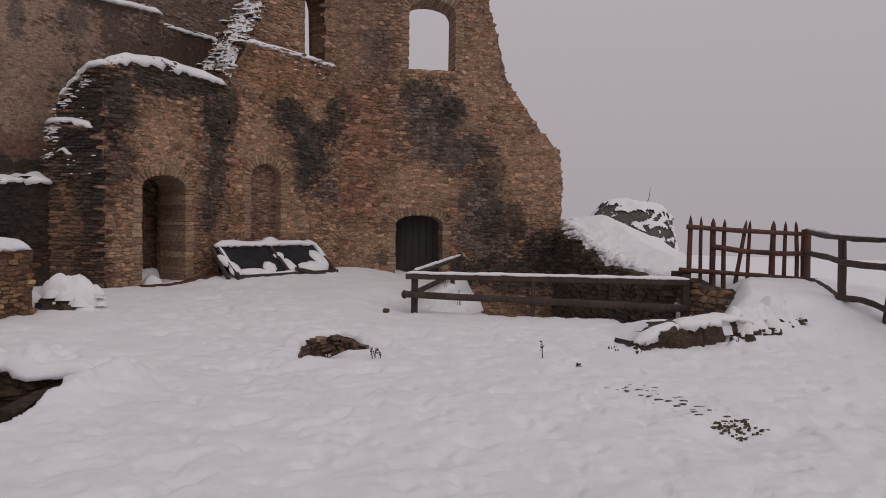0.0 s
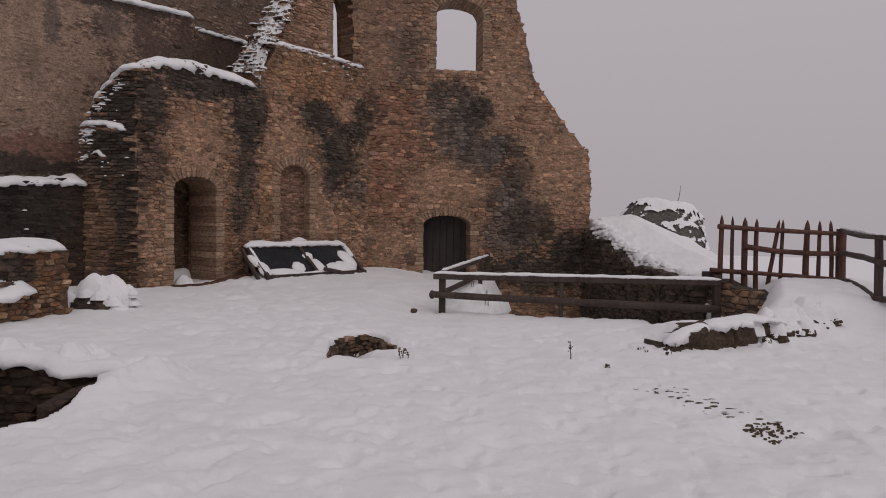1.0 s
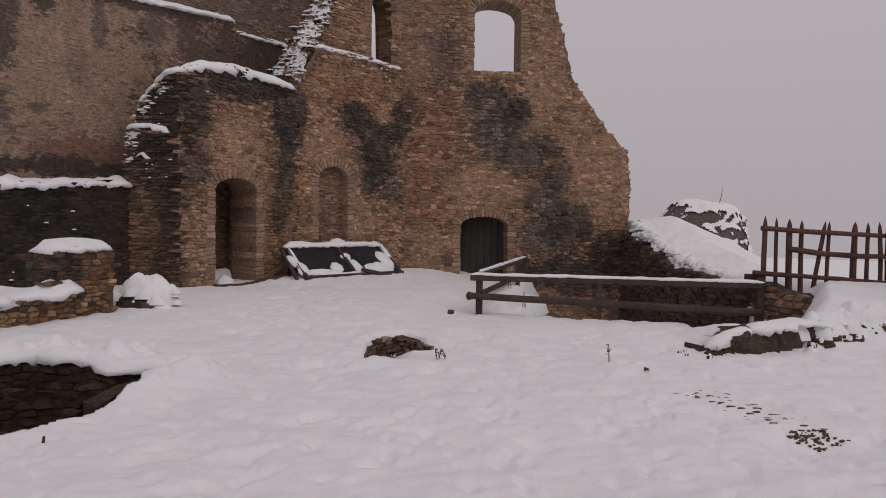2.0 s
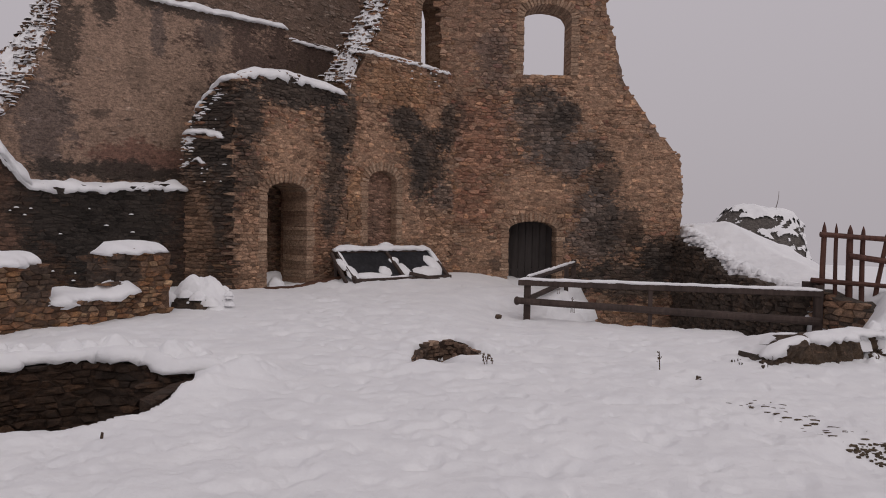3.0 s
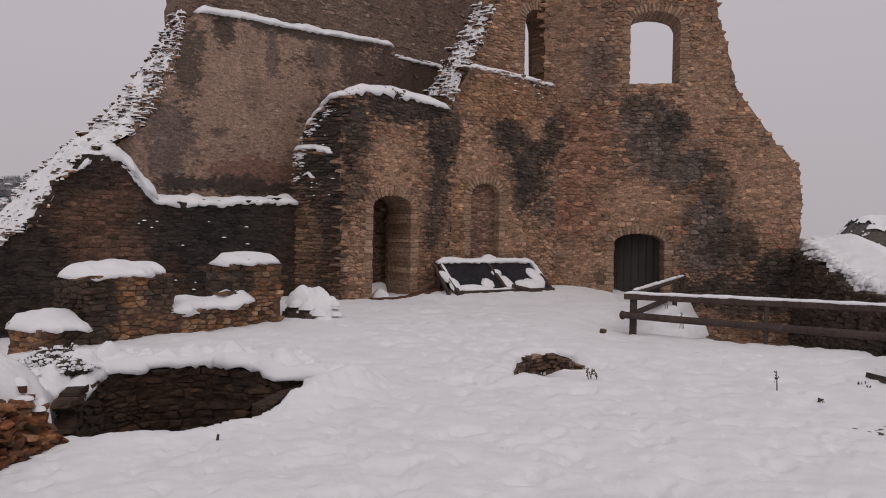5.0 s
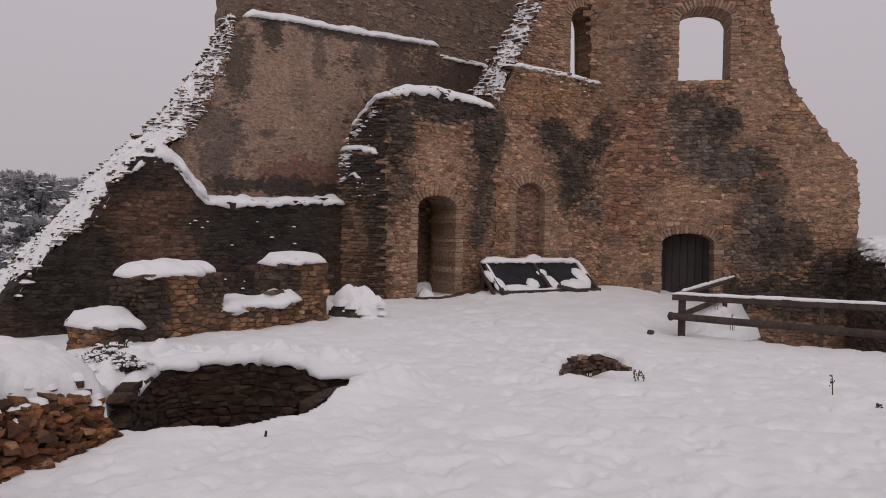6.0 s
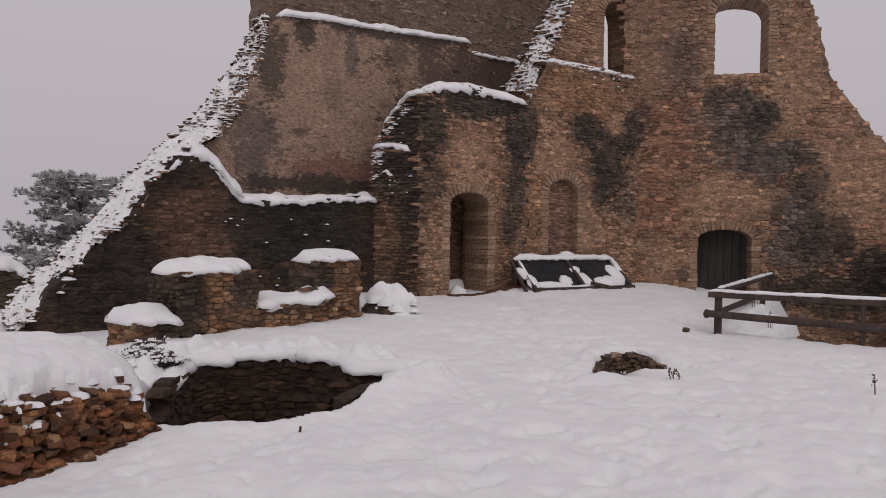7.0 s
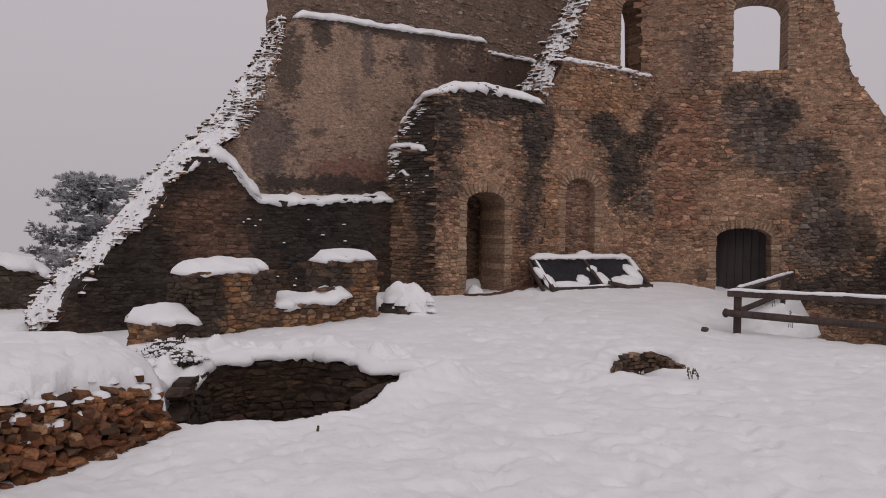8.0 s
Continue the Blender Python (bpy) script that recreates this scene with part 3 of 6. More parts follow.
# ---- plan: where the walls of the ruin stand (metres) ----
P0 = Vector((-8.07, 17.40))              # outer corner of the porch
P2 = Vector((-3.35, 23.50))              # inner corner between court wall and gable
BD = (P2 - P0).normalized()              # along porch and court wall
GD = Vector((math.cos(radians(12)), math.sin(radians(12))))  # along the gable
PL = P0 + Vector((-0.97, 0.25)) * 1.6    # rear end of the porch's side
LD = Vector((0.97, -0.25))
E0 = Vector((-9.57, 17.78))              # low curtain wall
ED = Vector((0.50, 0.87)).normalized()
EN = Vector((-0.87, 0.50)).normalized()  # away from the court
D0 = E0 + EN * 1.2                       # high curtain wall
F0 = D0 + EN * 0.6                       # its set-back upper storey
BN = Vector((-BD.y, BD.x))
G0 = P0 + BN * 0.5                       # thinner upper storey of the court wall

CELLAR = [(-5.70, 5.75), (-6.05, 6.3), (-6.25, 6.85), (-6.05, 7.45), (-5.40, 8.02), (-4.70, 7.98), (-4.20, 7.66), (-3.62, 7.74), (-3.76, 7.05), (-3.70, 6.30), (-3.86, 5.68), (-4.40, 5.25), (-4.92, 4.97), (-5.42, 5.2)]
RING = [(-1.74, 8.8), (-1.88, 9.45), (-1.98, 10.25), (-1.90, 10.75), (-1.72, 11.10), (-1.54, 11.2), (-1.34, 11.0), (-1.14, 10.45)]  # half-buried stone ring


# ---- ground: one sheet of snow ----
def polygon_distance(x, y, poly):
    """Distance to a polygon's edge, positive inside."""
    best = np.full(np.shape(x), 1e9)
    inside = np.zeros(np.shape(x), bool)
    for (x0, y0), (x1, y1) in zip(poly, poly[1:] + poly[:1]):
        dx, dy = x1 - x0, y1 - y0
        t = np.clip(((x - x0) * dx + (y - y0) * dy) / (dx * dx + dy * dy), 0, 1)
        best = np.minimum(best, np.hypot(x - x0 - t * dx, y - y0 - t * dy))
        cross = ((y0 > y) != (y1 > y)) & (x < (x1 - x0) * (y - y0) / (y1 - y0 + 1e-12) + x0)
        inside ^= cross
    return np.where(inside, best, -best)


MOAT = [(-0.35, 16.6), (1.2, 16.2), (4.6, 15.9), (5.0, 15.35), (5.6, 15.3), (5.3, 16.2), (5.0, 18.4), (4.68, 21.5), (4.0, 26.2), (0.9, 26.2), (0.35, 20.5)]
DENTS = []
dent_rng = random.Random(21)
for _ in range(1700):
    DENTS.append((dent_rng.uniform(-8, 7), dent_rng.uniform(3.5, 14), dent_rng.uniform(0.03, 0.085), dent_rng.uniform(0.008, 0.034), dent_rng.uniform(0, 3.14)))
for _ in range(260):  # trodden track towards the porch
    v = dent_rng.random()
    DENTS.append((-1.6 - 4.2 * v + dent_rng.gauss(0, 0.7), 8 + 10.5 * v + dent_rng.gauss(0, 0.6), dent_rng.uniform(0.06, 0.12), dent_rng.uniform(0.015, 0.045), dent_rng.uniform(0.8, 2.0)))
for _ in range(70):  # foot holes in the foreground
    DENTS.append((dent_rng.uniform(-2, 6), dent_rng.uniform(3.6, 7.5), dent_rng.uniform(0.05, 0.10), dent_rng.uniform(0.02, 0.05), dent_rng.uniform(0, 3.14)))
DENTS += [(-1.68, 6.25, 0.07, 0.12, 0.2), (-1.55, 6.30, 0.05, 0.08, 0.4), (-0.98, 5.2, 0.06, 0.07, 0.3), (4.3, 5.1, 0.2, 0.10, 0.5), (4.6, 5.3, 0.16, 0.12, 0.2), (4.05, 4.95, 0.18, 0.09, 0.6), (3.1, 4.2, 0.15, 0.08, 0.1), (2.6, 6.1, 0.35, 0.10, 0.2), (2.1, 6.9, 0.25, 0.06, 0.2)]


def ground_height(x, y, detail=True):
    x, y = np.asarray(x, float), np.asarray(y, float)
    r = np.hypot(x, y)
    z = 0.07 * fbm(x * 0.28, y * 0.28, 11) + 0.035 * fbm(x * 0.9, y * 0.9, 5)
    # bank drifted against the court wall, dip in front of the gable door
    rel_s = (x - P0.x) * BD.x + (y - P0.y) * BD.y
    rel_d = -((x - P0.x) * BN.x + (y - P0.y) * BN.y)
    z += 0.22 * smooth(rel_s, 1.5, 3.5) * (1 - smooth(rel_d, 0.2, 3.0)) * smooth(rel_d, -3, 0)
    z -= 0.34 * np.exp(-((x + 0.6) ** 2 / 1.1 + (y - 23.6) ** 2 / 4))
    z -= 0.30 * smooth(y, 12.0, 15.6) * smooth(x, -2.6, -0.6) * (1 - smooth(x, 4.6, 5.4)) * (1 - smooth(y, 17, 19))
    # the rise on the right with the fences, and the hill beside the gable
    rise = np.where(y < 15.4, smooth(x - 3.98 - 0.40 * (y - 11), -0.05, 0.75), smooth(x - 5.74 - 0.5 * (y - 15.4), -0.5 * smooth(y, 15.4, 16.0) - 0.05, 0.75))
    z += 0.62 * rise * smooth(y, 10.6, 12.8)
    z -= 0.35 * (1 - rise) * smooth(x, 3.6, 4.4) * smooth(y, 11.6, 13.2) * (1 - smooth(y, 15.6, 16.4))
    u = x - np.interp(y, [16, 18.4, 21.5, 24.6], [5.2, 4.93, 4.6, 4.1])
    edge = np.interp(y, [15, 16, 18.4, 21.5, 24.6], [0.5, 0.55, 0.60, 1.0, 1.86])
    crest = np.where(u < 1.4, 0.10 * u, 0.14 - 0.46 * (np.minimum(u, 2.8) - 1.4) - 0.22 * np.maximum(u - 2.8, 0)) * smooth(y, 16, 19)
    hill = edge + crest + 0.07 * fbm(x * 1.3, y * 1.3, 8) + (0.07 * fbm(x * 4, y * 4, 18) + 0.05 * fbm(x * 9, y * 9, 28)) * (1 - smooth(u, 0.2, 1.3))
    over = smooth(y, 15.6, 16.8) * smooth(u + 0.16 * fbm(x * 2.5, y * 2.5, 19), -0.35, 0.0) * (1 - smooth(r, 27, 34)) * (1 - smooth(u, 3.0, 5.0))
    z = z + (hill - z) * over
    # small scarp at the rocks
    z += 0.27 * smooth(y - (9.98 + 0.66 * np.maximum(x - 3.0, 0)), 0.02, 0.26) * smooth(x, 2.55, 3.3) * (1 - smooth(y, 11.0, 12.8))
    # hollow by the low curtain wall
    z -= 0.55 * smooth(-x - 0.3 * (y - 9), 8.6, 11.0) * smooth(y, 5.5, 8.0)
    # heap behind the dry-stone pile
    z += 0.76 * np.exp(-(((x + 6.35) / 1.74) ** 2 + ((y - 4.0) / 1.7) ** 2) ** 3) * smooth(-x + 0.10 * fbm(x * 4, y * 4, 47) + 0.05 * fbm(x * 10, y * 10, 48), 4.86, 5.02)
    # slope by the cellar's far end
    z += 0.10 * np.exp(-((x + 6.9) ** 2 / 0.5 + (y - 7.4) ** 2 / 0.8))
    z -= 0.05 * np.exp(-((x + 6.2) ** 2 / 0.35 + (y - 6.1) ** 2 / 0.6))
    # the land falls away round the ruin into the mist
    az = np.arctan2(x, y)
    fall = np.maximum(0, r - 27 - 14 * np.exp(-((az - 0.25) / 0.12) ** 2))
    z -= np.minimum(fall * 0.42, 34) + 0.0 * fall
    z -= 1.2 * smooth(x, 8.0, 12.0) * smooth(y, 9, 15)
    if detail:
        z += (0.022 * fbm(x * 2.3, y * 2.3, 3) + 0.020 * fbm(x * 6.5, y * 6.5, 13) - 0.030 * smooth(fbm(x * 3.4, y * 3.4, 23), 0.22, 0.55)) * (r < 30)
        dents = DENTS if x.size > 1 else [d for d in DENTS if abs(d[0] - x.flat[0]) < 0.6 and abs(d[1] - y.flat[0]) < 0.6]
        for dx, dy, rad, deep, turn in dents:
            near = (np.abs(x - dx) < 0.6) & (np.abs(y - dy) < 0.6)
            if near.any():
                u, v = x[near] - dx, y[near] - dy
                a = (u * math.cos(turn) + v * math.sin(turn)) / (rad * 1.5)
                b = (-u * math.sin(turn) + v * math.cos(turn)) / rad
                q = a * a + b * b
                z[near] += -deep * np.exp(-q) + deep * 0.08 * np.exp(-(np.sqrt(q) - 1.5) ** 2 * 4)
    # sunken places
    wob = 0.10 * fbm(x * 1.6, y * 1.6, 31)
    d = polygon_distance(x, y, CELLAR) + wob * 0.6 + 0.05 * fbm(x * 5.0, y * 5.0, 37)
    far_side = smooth(y - 0.35 * (x + 5.0), 5.9, 6.8)
    lip = far_side * np.exp(-((d + 0.24) / 0.30) ** 2) * (0.19 + 0.13 * fbm(x * 1.8, y * 1.8, 41) + 0.05 * fbm(x * 6, y * 6, 45)) + 0.03 * fbm(x * 5, y * 5, 43) * np.exp(-(d / 0.35) ** 2)
    z = z + lip
    z = z + (-1.6 - z) * smooth(d, -0.03, 0.10)
    d = polygon_distance(x, y, MOAT) + wob
    z = z + (-0.50 - 1.5 * smooth(x - 0.06 * (y - 18), 0.5, 1.3) - z) * smooth(d, 0.0, 0.28)
    d = polygon_distance(x, y, RING + [(-0.55, 10.3), (-0.7, 9.1)])
    near = np.full(x.shape, 1e9)
    for (x0, y0), (x1, y1) in zip(RING, RING[1:]):
        dx, dy = x1 - x0, y1 - y0
        t = np.clip(((x - x0) * dx + (y - y0) * dy) / (dx * dx + dy * dy), 0, 1)
        near = np.minimum(near, np.hypot(x - x0 - t * dx, y - y0 - t * dy))
    z = z + 0.06 * np.exp(-((near - 0.18) / 0.16) ** 2) * (d < 0)
    z = z - 0.34 * smooth(d, 0.0, 0.07) * (1 - smooth(near, 0.16, 0.75))
    return z


def build_ground():
    dense = np.radians(np.linspace(-36, 62, 640))
    rest = np.radians(np.linspace(62, 324, 84))[1:-1]
    az = np.concatenate([dense, rest])
    radii = np.concatenate([[0.4, 1.0, 1.6], 2.2 * 1.0065 ** np.arange(388), 27.2 * 1.09 ** np.arange(1, 42)])
    rr, aa = np.meshgrid(radii, az, indexing="ij")
    x, y = -rr * np.sin(aa), rr * np.cos(aa)
    z = ground_height(x.ravel(), y.ravel()).reshape(x.shape)
    n, k = x.shape
    verts = np.stack([x, y, z], -1).reshape(-1, 3)
    i, j = np.meshgrid(np.arange(n - 1), np.arange(k), indexing="ij")
    a, b = i * k + j, i * k + (j + 1) % k
    faces = np.stack([a, a + k, b + k, b], -1).reshape(-1, 4)
    me = bpy.data.meshes.new("ground")
    me.vertices.add(len(verts) + 1)
    hub = np.array([[0.0, 0.0, float(z[0].mean())]])
    me.vertices.foreach_set("co", np.concatenate([verts, hub]).ravel())
    cap = np.stack([np.full(k, len(verts)), np.arange(k), (np.arange(k) + 1) % k], -1)
    me.loops.add(faces.size + cap.size)
    me.loops.foreach_set("vertex_index", np.concatenate([faces.ravel(), cap.ravel()]).astype(np.int32))
    me.polygons.add(len(faces) + len(cap))
    starts = np.concatenate([np.arange(len(faces)) * 4, faces.size + np.arange(len(cap)) * 3])
    me.polygons.foreach_set("loop_start", starts.astype(np.int32))
    me.polygons.foreach_set("use_smooth", np.ones(len(starts), bool))
    me.update(calc_edges=True)
    me.validate()
    me.materials.append(snow_mat)
    return tagged(new("ground", me), "deep white trodden snow over the castle court", "snow", kind="structure")


GROUND = build_ground()


def z_at(x, y):
    """The ground's height, from its mesh where that is fine."""
    az, r = math.degrees(math.atan2(-x, y)), math.hypot(x, y)
    if not (-35.9 < az < 61.9 and 2.3 < r < 27):
        return float(ground_height(np.array([x]), np.array([y]))[0])
    u, v = (az + 36) / 98 * 639, 3 + math.log(r / 2.2) / math.log(1.0065)
    i, j = int(v), int(u)
    fv, fu = v - i, u - j
    h = [GROUND.data.vertices[(i + a) * 722 + j + b].co.z for a in (0, 1) for b in (0, 1)]
    return (h[0] * (1 - fu) + h[1] * fu) * (1 - fv) + (h[2] * (1 - fu) + h[3] * fu) * fv


# ---- the ruin's walls ----
def stone_wall(name, at, along, outline, thickness, palette, label, zones=(), holes=(), seed=1, singles=300, stretch=None, arches=(), dark=0.3, mortar_tone=None, smear=0.5, smear_tone=(0.27, 0.172, 0.12), **lay):
    """A rubble wall: body with openings, stones laid over its face, voussoirs and jamb stones round the openings."""
    rng = random.Random(seed)
    mat = stone_material(name + "_stone", palette, zones, at, along, dark=dark, smear=smear, smear_tone=smear_tone)
    mor = stone_material(name + "_mortar", mortar_tone or [tuple(c * 0.78 for c in p) for p in palette[1:5]], zones, at, along, mortar=True, dark=dark, smear=smear, smear_tone=smear_tone)
    body = wall_body(name, at, along, outline, list(holes), thickness, mor, rng=rng)
    tagged(body, label, "ruined wall", kind="structure")
    dressed = []
    for opening in arches:
        dressed += arch_stones(rng, *opening, depth=lay.get("hole_depth", 0.5))
    lay_stones(dressed, arch_mat, body, 300, "voussoir")
    laid = rubble(rng, outline, list(arches), **lay)
    if stretch:
        s0, s1, z0, z1 = stretch
        laid.sort(key=lambda r: not (s0 < r[2].translation.x < s1 and z0 < r[2].translation.z < z1))
    lay_stones(laid, mat, body, singles)
    return body


arch_mat = stone_material("dressed_stone", softened([(0.30, 0.187, 0.12), (0.38, 0.258, 0.175), (0.335, 0.215, 0.14), (0.26, 0.16, 0.105), (0.40, 0.28, 0.195)], 0.08), dark=0.1, smear=0.3, smear_tone=(0.32, 0.207, 0.14), spread=(0.78, 1.22))
gable_pale = [(0.65, 8.3, 1.1, 1.1, (0.21, 0.13, 0.095), 0.45), (1.18, 7.0, 0.5, 1.0, STAIN, 0.5), (0.8, 4.5, 1.0, 1.4, RED, 0.35), (0.7, 2.5, 0.8, 0.7, RED, 0.4),
              (6.35, 3.3, 1.25, 1.65, BUFF, 0.5), (4.5, 6.5, 0.75, 1.7, BUFF, 0.5), (2.6, 2.75, 1.35, 0.85, BUFF, 0.5), (1.0, 0.84, 0.85, 1.0, BUFF, 0.42), (3.25, 6.3, 1.2, 0.28, BUFF, 0.3), (5.5, 5.3, 0.7, 0.8, BUFF, 0.35)]
gable_dark = [(2.9, 5.0, 1.15, 1.0, DSTONE, 0.78), (2.5, 5.95, 0.6, 0.3, GROWTH, 0.7), (3.7, 5.3, 0.5, 0.5, GROWTH, 0.75), (3.1, 5.2, 0.5, 0.5, GROWTH, 0.5), (4.4, 4.15, 0.7, 0.5, GROWTH, 0.78), (3.7, 4.1, 0.8, 0.6, DSTONE, 0.75), (4.9, 3.2, 0.6, 0.65, GROWTH, 0.72), (4.65, 1.6, 0.8, 1.5, DSTONE, 0.8), (5.6, 1.6, 0.85, 0.95, GROWTH, 0.72), (6.9, 0.75, 0.95, 0.75, GROWTH, 0.9), (5.7, 0.1, 2.1, 0.7, GROWTH, 0.85), (1.5, 0.5, 0.22, 0.22, GROWTH, 0.6), (0.05, 5.2, 0.3, 0.7, GROWTH, 0.6), (5.5, 6.9, 0.25, 0.5, STAIN, 0.5), (6.6, 5.0, 0.4, 0.3, STAIN, 0.4)]
gable_win = (2.20, 3.72, 6.67, 8.50, 0.42)
gable_door = (1.85, 3.40, -0.9, 1.62, 0.28)
stone_wall("wall_gable", P2, GD,
           [(-0.5, -2.0), (7.35, -2.0), (7.38, 0.1), (7.5, 1.4), (7.55, 2.9), (7.50, 3.95), (7.13, 4.42), (6.56, 5.05), (6.08, 5.75), (5.50, 6.48), (5.30, 7.38), (5.02, 8.28), (4.80, 9.2), (4.4, 11.8), (-0.5, 11.8)],
           1.15, BROWN, "tall brown rubble gable wall with a broken stepped edge",
           zones=gable_pale + gable_dark,
           holes=[arch(*gable_win), arch(*gable_door)], arches=[gable_win, gable_door], seed=3, stretch=(0, 7.5, 0, 4.0), hole_depth=0.9, row=(0.06, 0.20), length=(0.09, 0.36), dark=0.15,
           flush=[(6.3, 3.4, 1.3, 1.8), (4.6, 6.8, 0.9, 1.7), (2.6, 2.8, 1.3, 0.8), (1.0, 0.7, 0.8, 0.9), (0.4, 8.0, 0.8, 2.0)])
porch_door = (0.98, 2.16, -0.5, 2.50, 0.28)
porch_wall = stone_wall("wall_porch", P0, BD, [(0.0, -0.6), (3.48, -0.6), (3.5, 5.42), (2.4, 5.52), (1.5, 5.66), (0.6, 5.56), (0.02, 5.36)], 1.35, BROWN,
           "brown rubble porch wall with an arched doorway",
           zones=[(1.67, 3.62, 0.75, 0.85, BUFF, 0.5), (0.52, 0.9, 0.5, 1.1, BUFF, 0.6), (1.7, 2.95, 0.9, 0.4, BUFF, 0.4), (2.55, 1.3, 0.5, 1.2, (0.22, 0.115, 0.07), 0.5), (1.9, 5.25, 1.9, 0.50, GROWTH, 0.92), (0.3, 4.5, 0.45, 0.9, GROWTH, 0.88), (3.15, 4.5, 0.6, 0.75, GROWTH, 0.9), (3.05, 3.0, 0.4, 1.2, GROWTH, 0.75), (2.85, 2.1, 0.25, 0.7, GROWTH, 0.5), (0.4, 3.1, 0.45, 0.6, GROWTH, 0.6)],
           holes=[arch(*porch_door)], arches=[porch_door], seed=4, row=(0.05, 0.15), length=(0.09, 0.30), dark=0.2, hole_depth=1.2, flush=[(1.7, 3.7, 0.7, 0.9)])
niche = (4.26, 5.32, 1.15, 2.95, 0.34)
court_wall = stone_wall("wall_court", P0, BD, [(3.5, -0.6), (7.72, -0.6), (7.72, 6.6), (5.3, 6.68), (4.3, 6.72), (3.95, 6.35), (3.55, 5.6)], 1.35, BROWN,
           "brown and ochre rubble court wall with an arched niche",
           zones=[(5.5, 5.8, 1.8, 0.65, OCHRE, 0.45), (4.1, 4.2, 0.95, 0.9, BUFF, 0.5), (5.6, 2.4, 0.35, 1.2, BUFF, 0.5), (3.85, 2.2, 0.4, 1.2, OCHRE, 0.4), (6.8, 1.2, 1.0, 1.1, BUFF, 0.5), (5.57, 4.8, 0.65, 0.5, GROWTH, 0.9), (6.6, 3.75, 0.85, 0.95, GROWTH, 0.85), (7.5, 5.05, 0.5, 0.7, GROWTH, 0.8), (6.2, 3.3, 0.4, 0.8, GROWTH, 0.7), (7.3, 2.6, 0.5, 0.5, DSTONE, 0.6), (3.6, 4.6, 0.2, 1.0, GROWTH, 0.8), (6.75, 5.2, 0.3, 0.4, BUFF, 0.5)],
           holes=[arch(*niche)], arches=[niche], seed=5, hole_depth=0.30, row=(0.05, 0.16), length=(0.09, 0.32), dark=0.2, flush=[(5.9, 1.6, 0.6, 1.5), (4.6, 3.6, 0.8, 1.2)])
stone_wall("wall_niche_back", P0 + BN * 0.26, BD, [(4.1, 0.9), (5.5, 0.9), (5.5, 3.5), (4.1, 3.5)], 0.3, [(0.24, 0.14, 0.10), (0.29, 0.18, 0.13), (0.20, 0.115, 0.082)],
           "red-brown brickwork closing the niche", seed=6, singles=120, row=(0.06, 0.085), length=(0.16, 0.28), proud=(0.0, 0.012), gap=0.005, smear=0.3, smear_tone=(0.25, 0.155, 0.11))
# BROWN cut to 0.40 puts the shade of this side into its stones.
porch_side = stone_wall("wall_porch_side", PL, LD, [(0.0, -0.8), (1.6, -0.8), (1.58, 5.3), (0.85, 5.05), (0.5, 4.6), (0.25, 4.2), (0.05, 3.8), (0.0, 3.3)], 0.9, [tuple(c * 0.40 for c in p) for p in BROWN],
           "weathered rubble side of the porch with loose ledges, its shade painted in",
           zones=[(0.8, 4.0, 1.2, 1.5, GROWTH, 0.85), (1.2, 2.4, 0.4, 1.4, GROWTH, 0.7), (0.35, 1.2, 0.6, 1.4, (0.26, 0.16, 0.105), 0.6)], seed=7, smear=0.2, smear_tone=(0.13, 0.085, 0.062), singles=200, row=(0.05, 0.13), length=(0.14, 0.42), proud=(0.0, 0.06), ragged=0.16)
upper_slit = (6.66, 7.68, 6.70, 8.55, 0.45)
stone_wall("wall_court_upper", G0, BD, [(4.6, 6.5), (7.95, 6.5), (7.95, 11.8), (6.75, 11.8), (6.2, 10.5), (5.5, 8.8), (5.05, 7.9), (4.6, 6.95)], 1.02, BROWN,
           "set-back upper storey of the court wall with an arched slit", zones=[(6.2, 7.8, 0.8, 1.2, BUFF, 0.4)], holes=[arch(*upper_slit)], arches=[upper_slit], seed=8, singles=120, hole_depth=0.8)
curtain_high = stone_wall("wall_curtain_high", D0, ED, [(-5.3, -1.0), (7.6, -1.0), (7.6, 7.5), (4.36, 7.5), (4.2, 7.80), (0.8, 7.60), (-1.0, 7.55), (-2.2, 7.48), (-2.6, 7.1), (-2.9, 6.1), (-3.3, 5.2), (-3.9, 4.2), (-4.5, 3.6), (-5.3, 2.9)], 1.15,
           GREY, "high curtain wall with remains of buff plaster",
           zones=[(0.4, 5.4, 2.0, 1.6, (0.40, 0.28, 0.205), 0.35), (1.0, 7.62, 3.3, 0.30, GROWTH, 0.85), (-1.46, 7.05, 0.3, 0.45, GROWTH, 0.8), (-0.1, 6.8, 0.2, 0.7, STAIN, 0.7), (1.6, 7.0, 0.5, 0.5, STAIN, 0.6), (5.5, 6.6, 1.7, 1.3, GROWTH, 0.85), (4.7, 5.2, 3.0, 3.2, (0.10, 0.066, 0.053), 0.92), (3.2, 6.6, 1.0, 0.8, (0.16, 0.11, 0.09), 0.5), (-0.4, 3.3, 1.5, 0.45, (0.20, 0.09, 0.07), 0.65), (-2.95, 4.0, 0.6, 1.3, STAIN, 0.75), (-2.6, 6.0, 0.4, 1.3, GROWTH, 0.75), (-1.0, 2.95, 2.2, 0.25, GROWTH, 0.88), (-1.6, 4.4, 0.3, 0.2, GROWTH, 0.6)],
           mortar_tone=[(0.32, 0.22, 0.16), (0.44, 0.31, 0.23), (0.29, 0.195, 0.145), (0.40, 0.275, 0.203)], seed=9, fill=0.42, proud=(-0.045, 0.010), dark=0.3, gap=0.004, smear=1.1, smear_tone=(0.33, 0.225, 0.168))
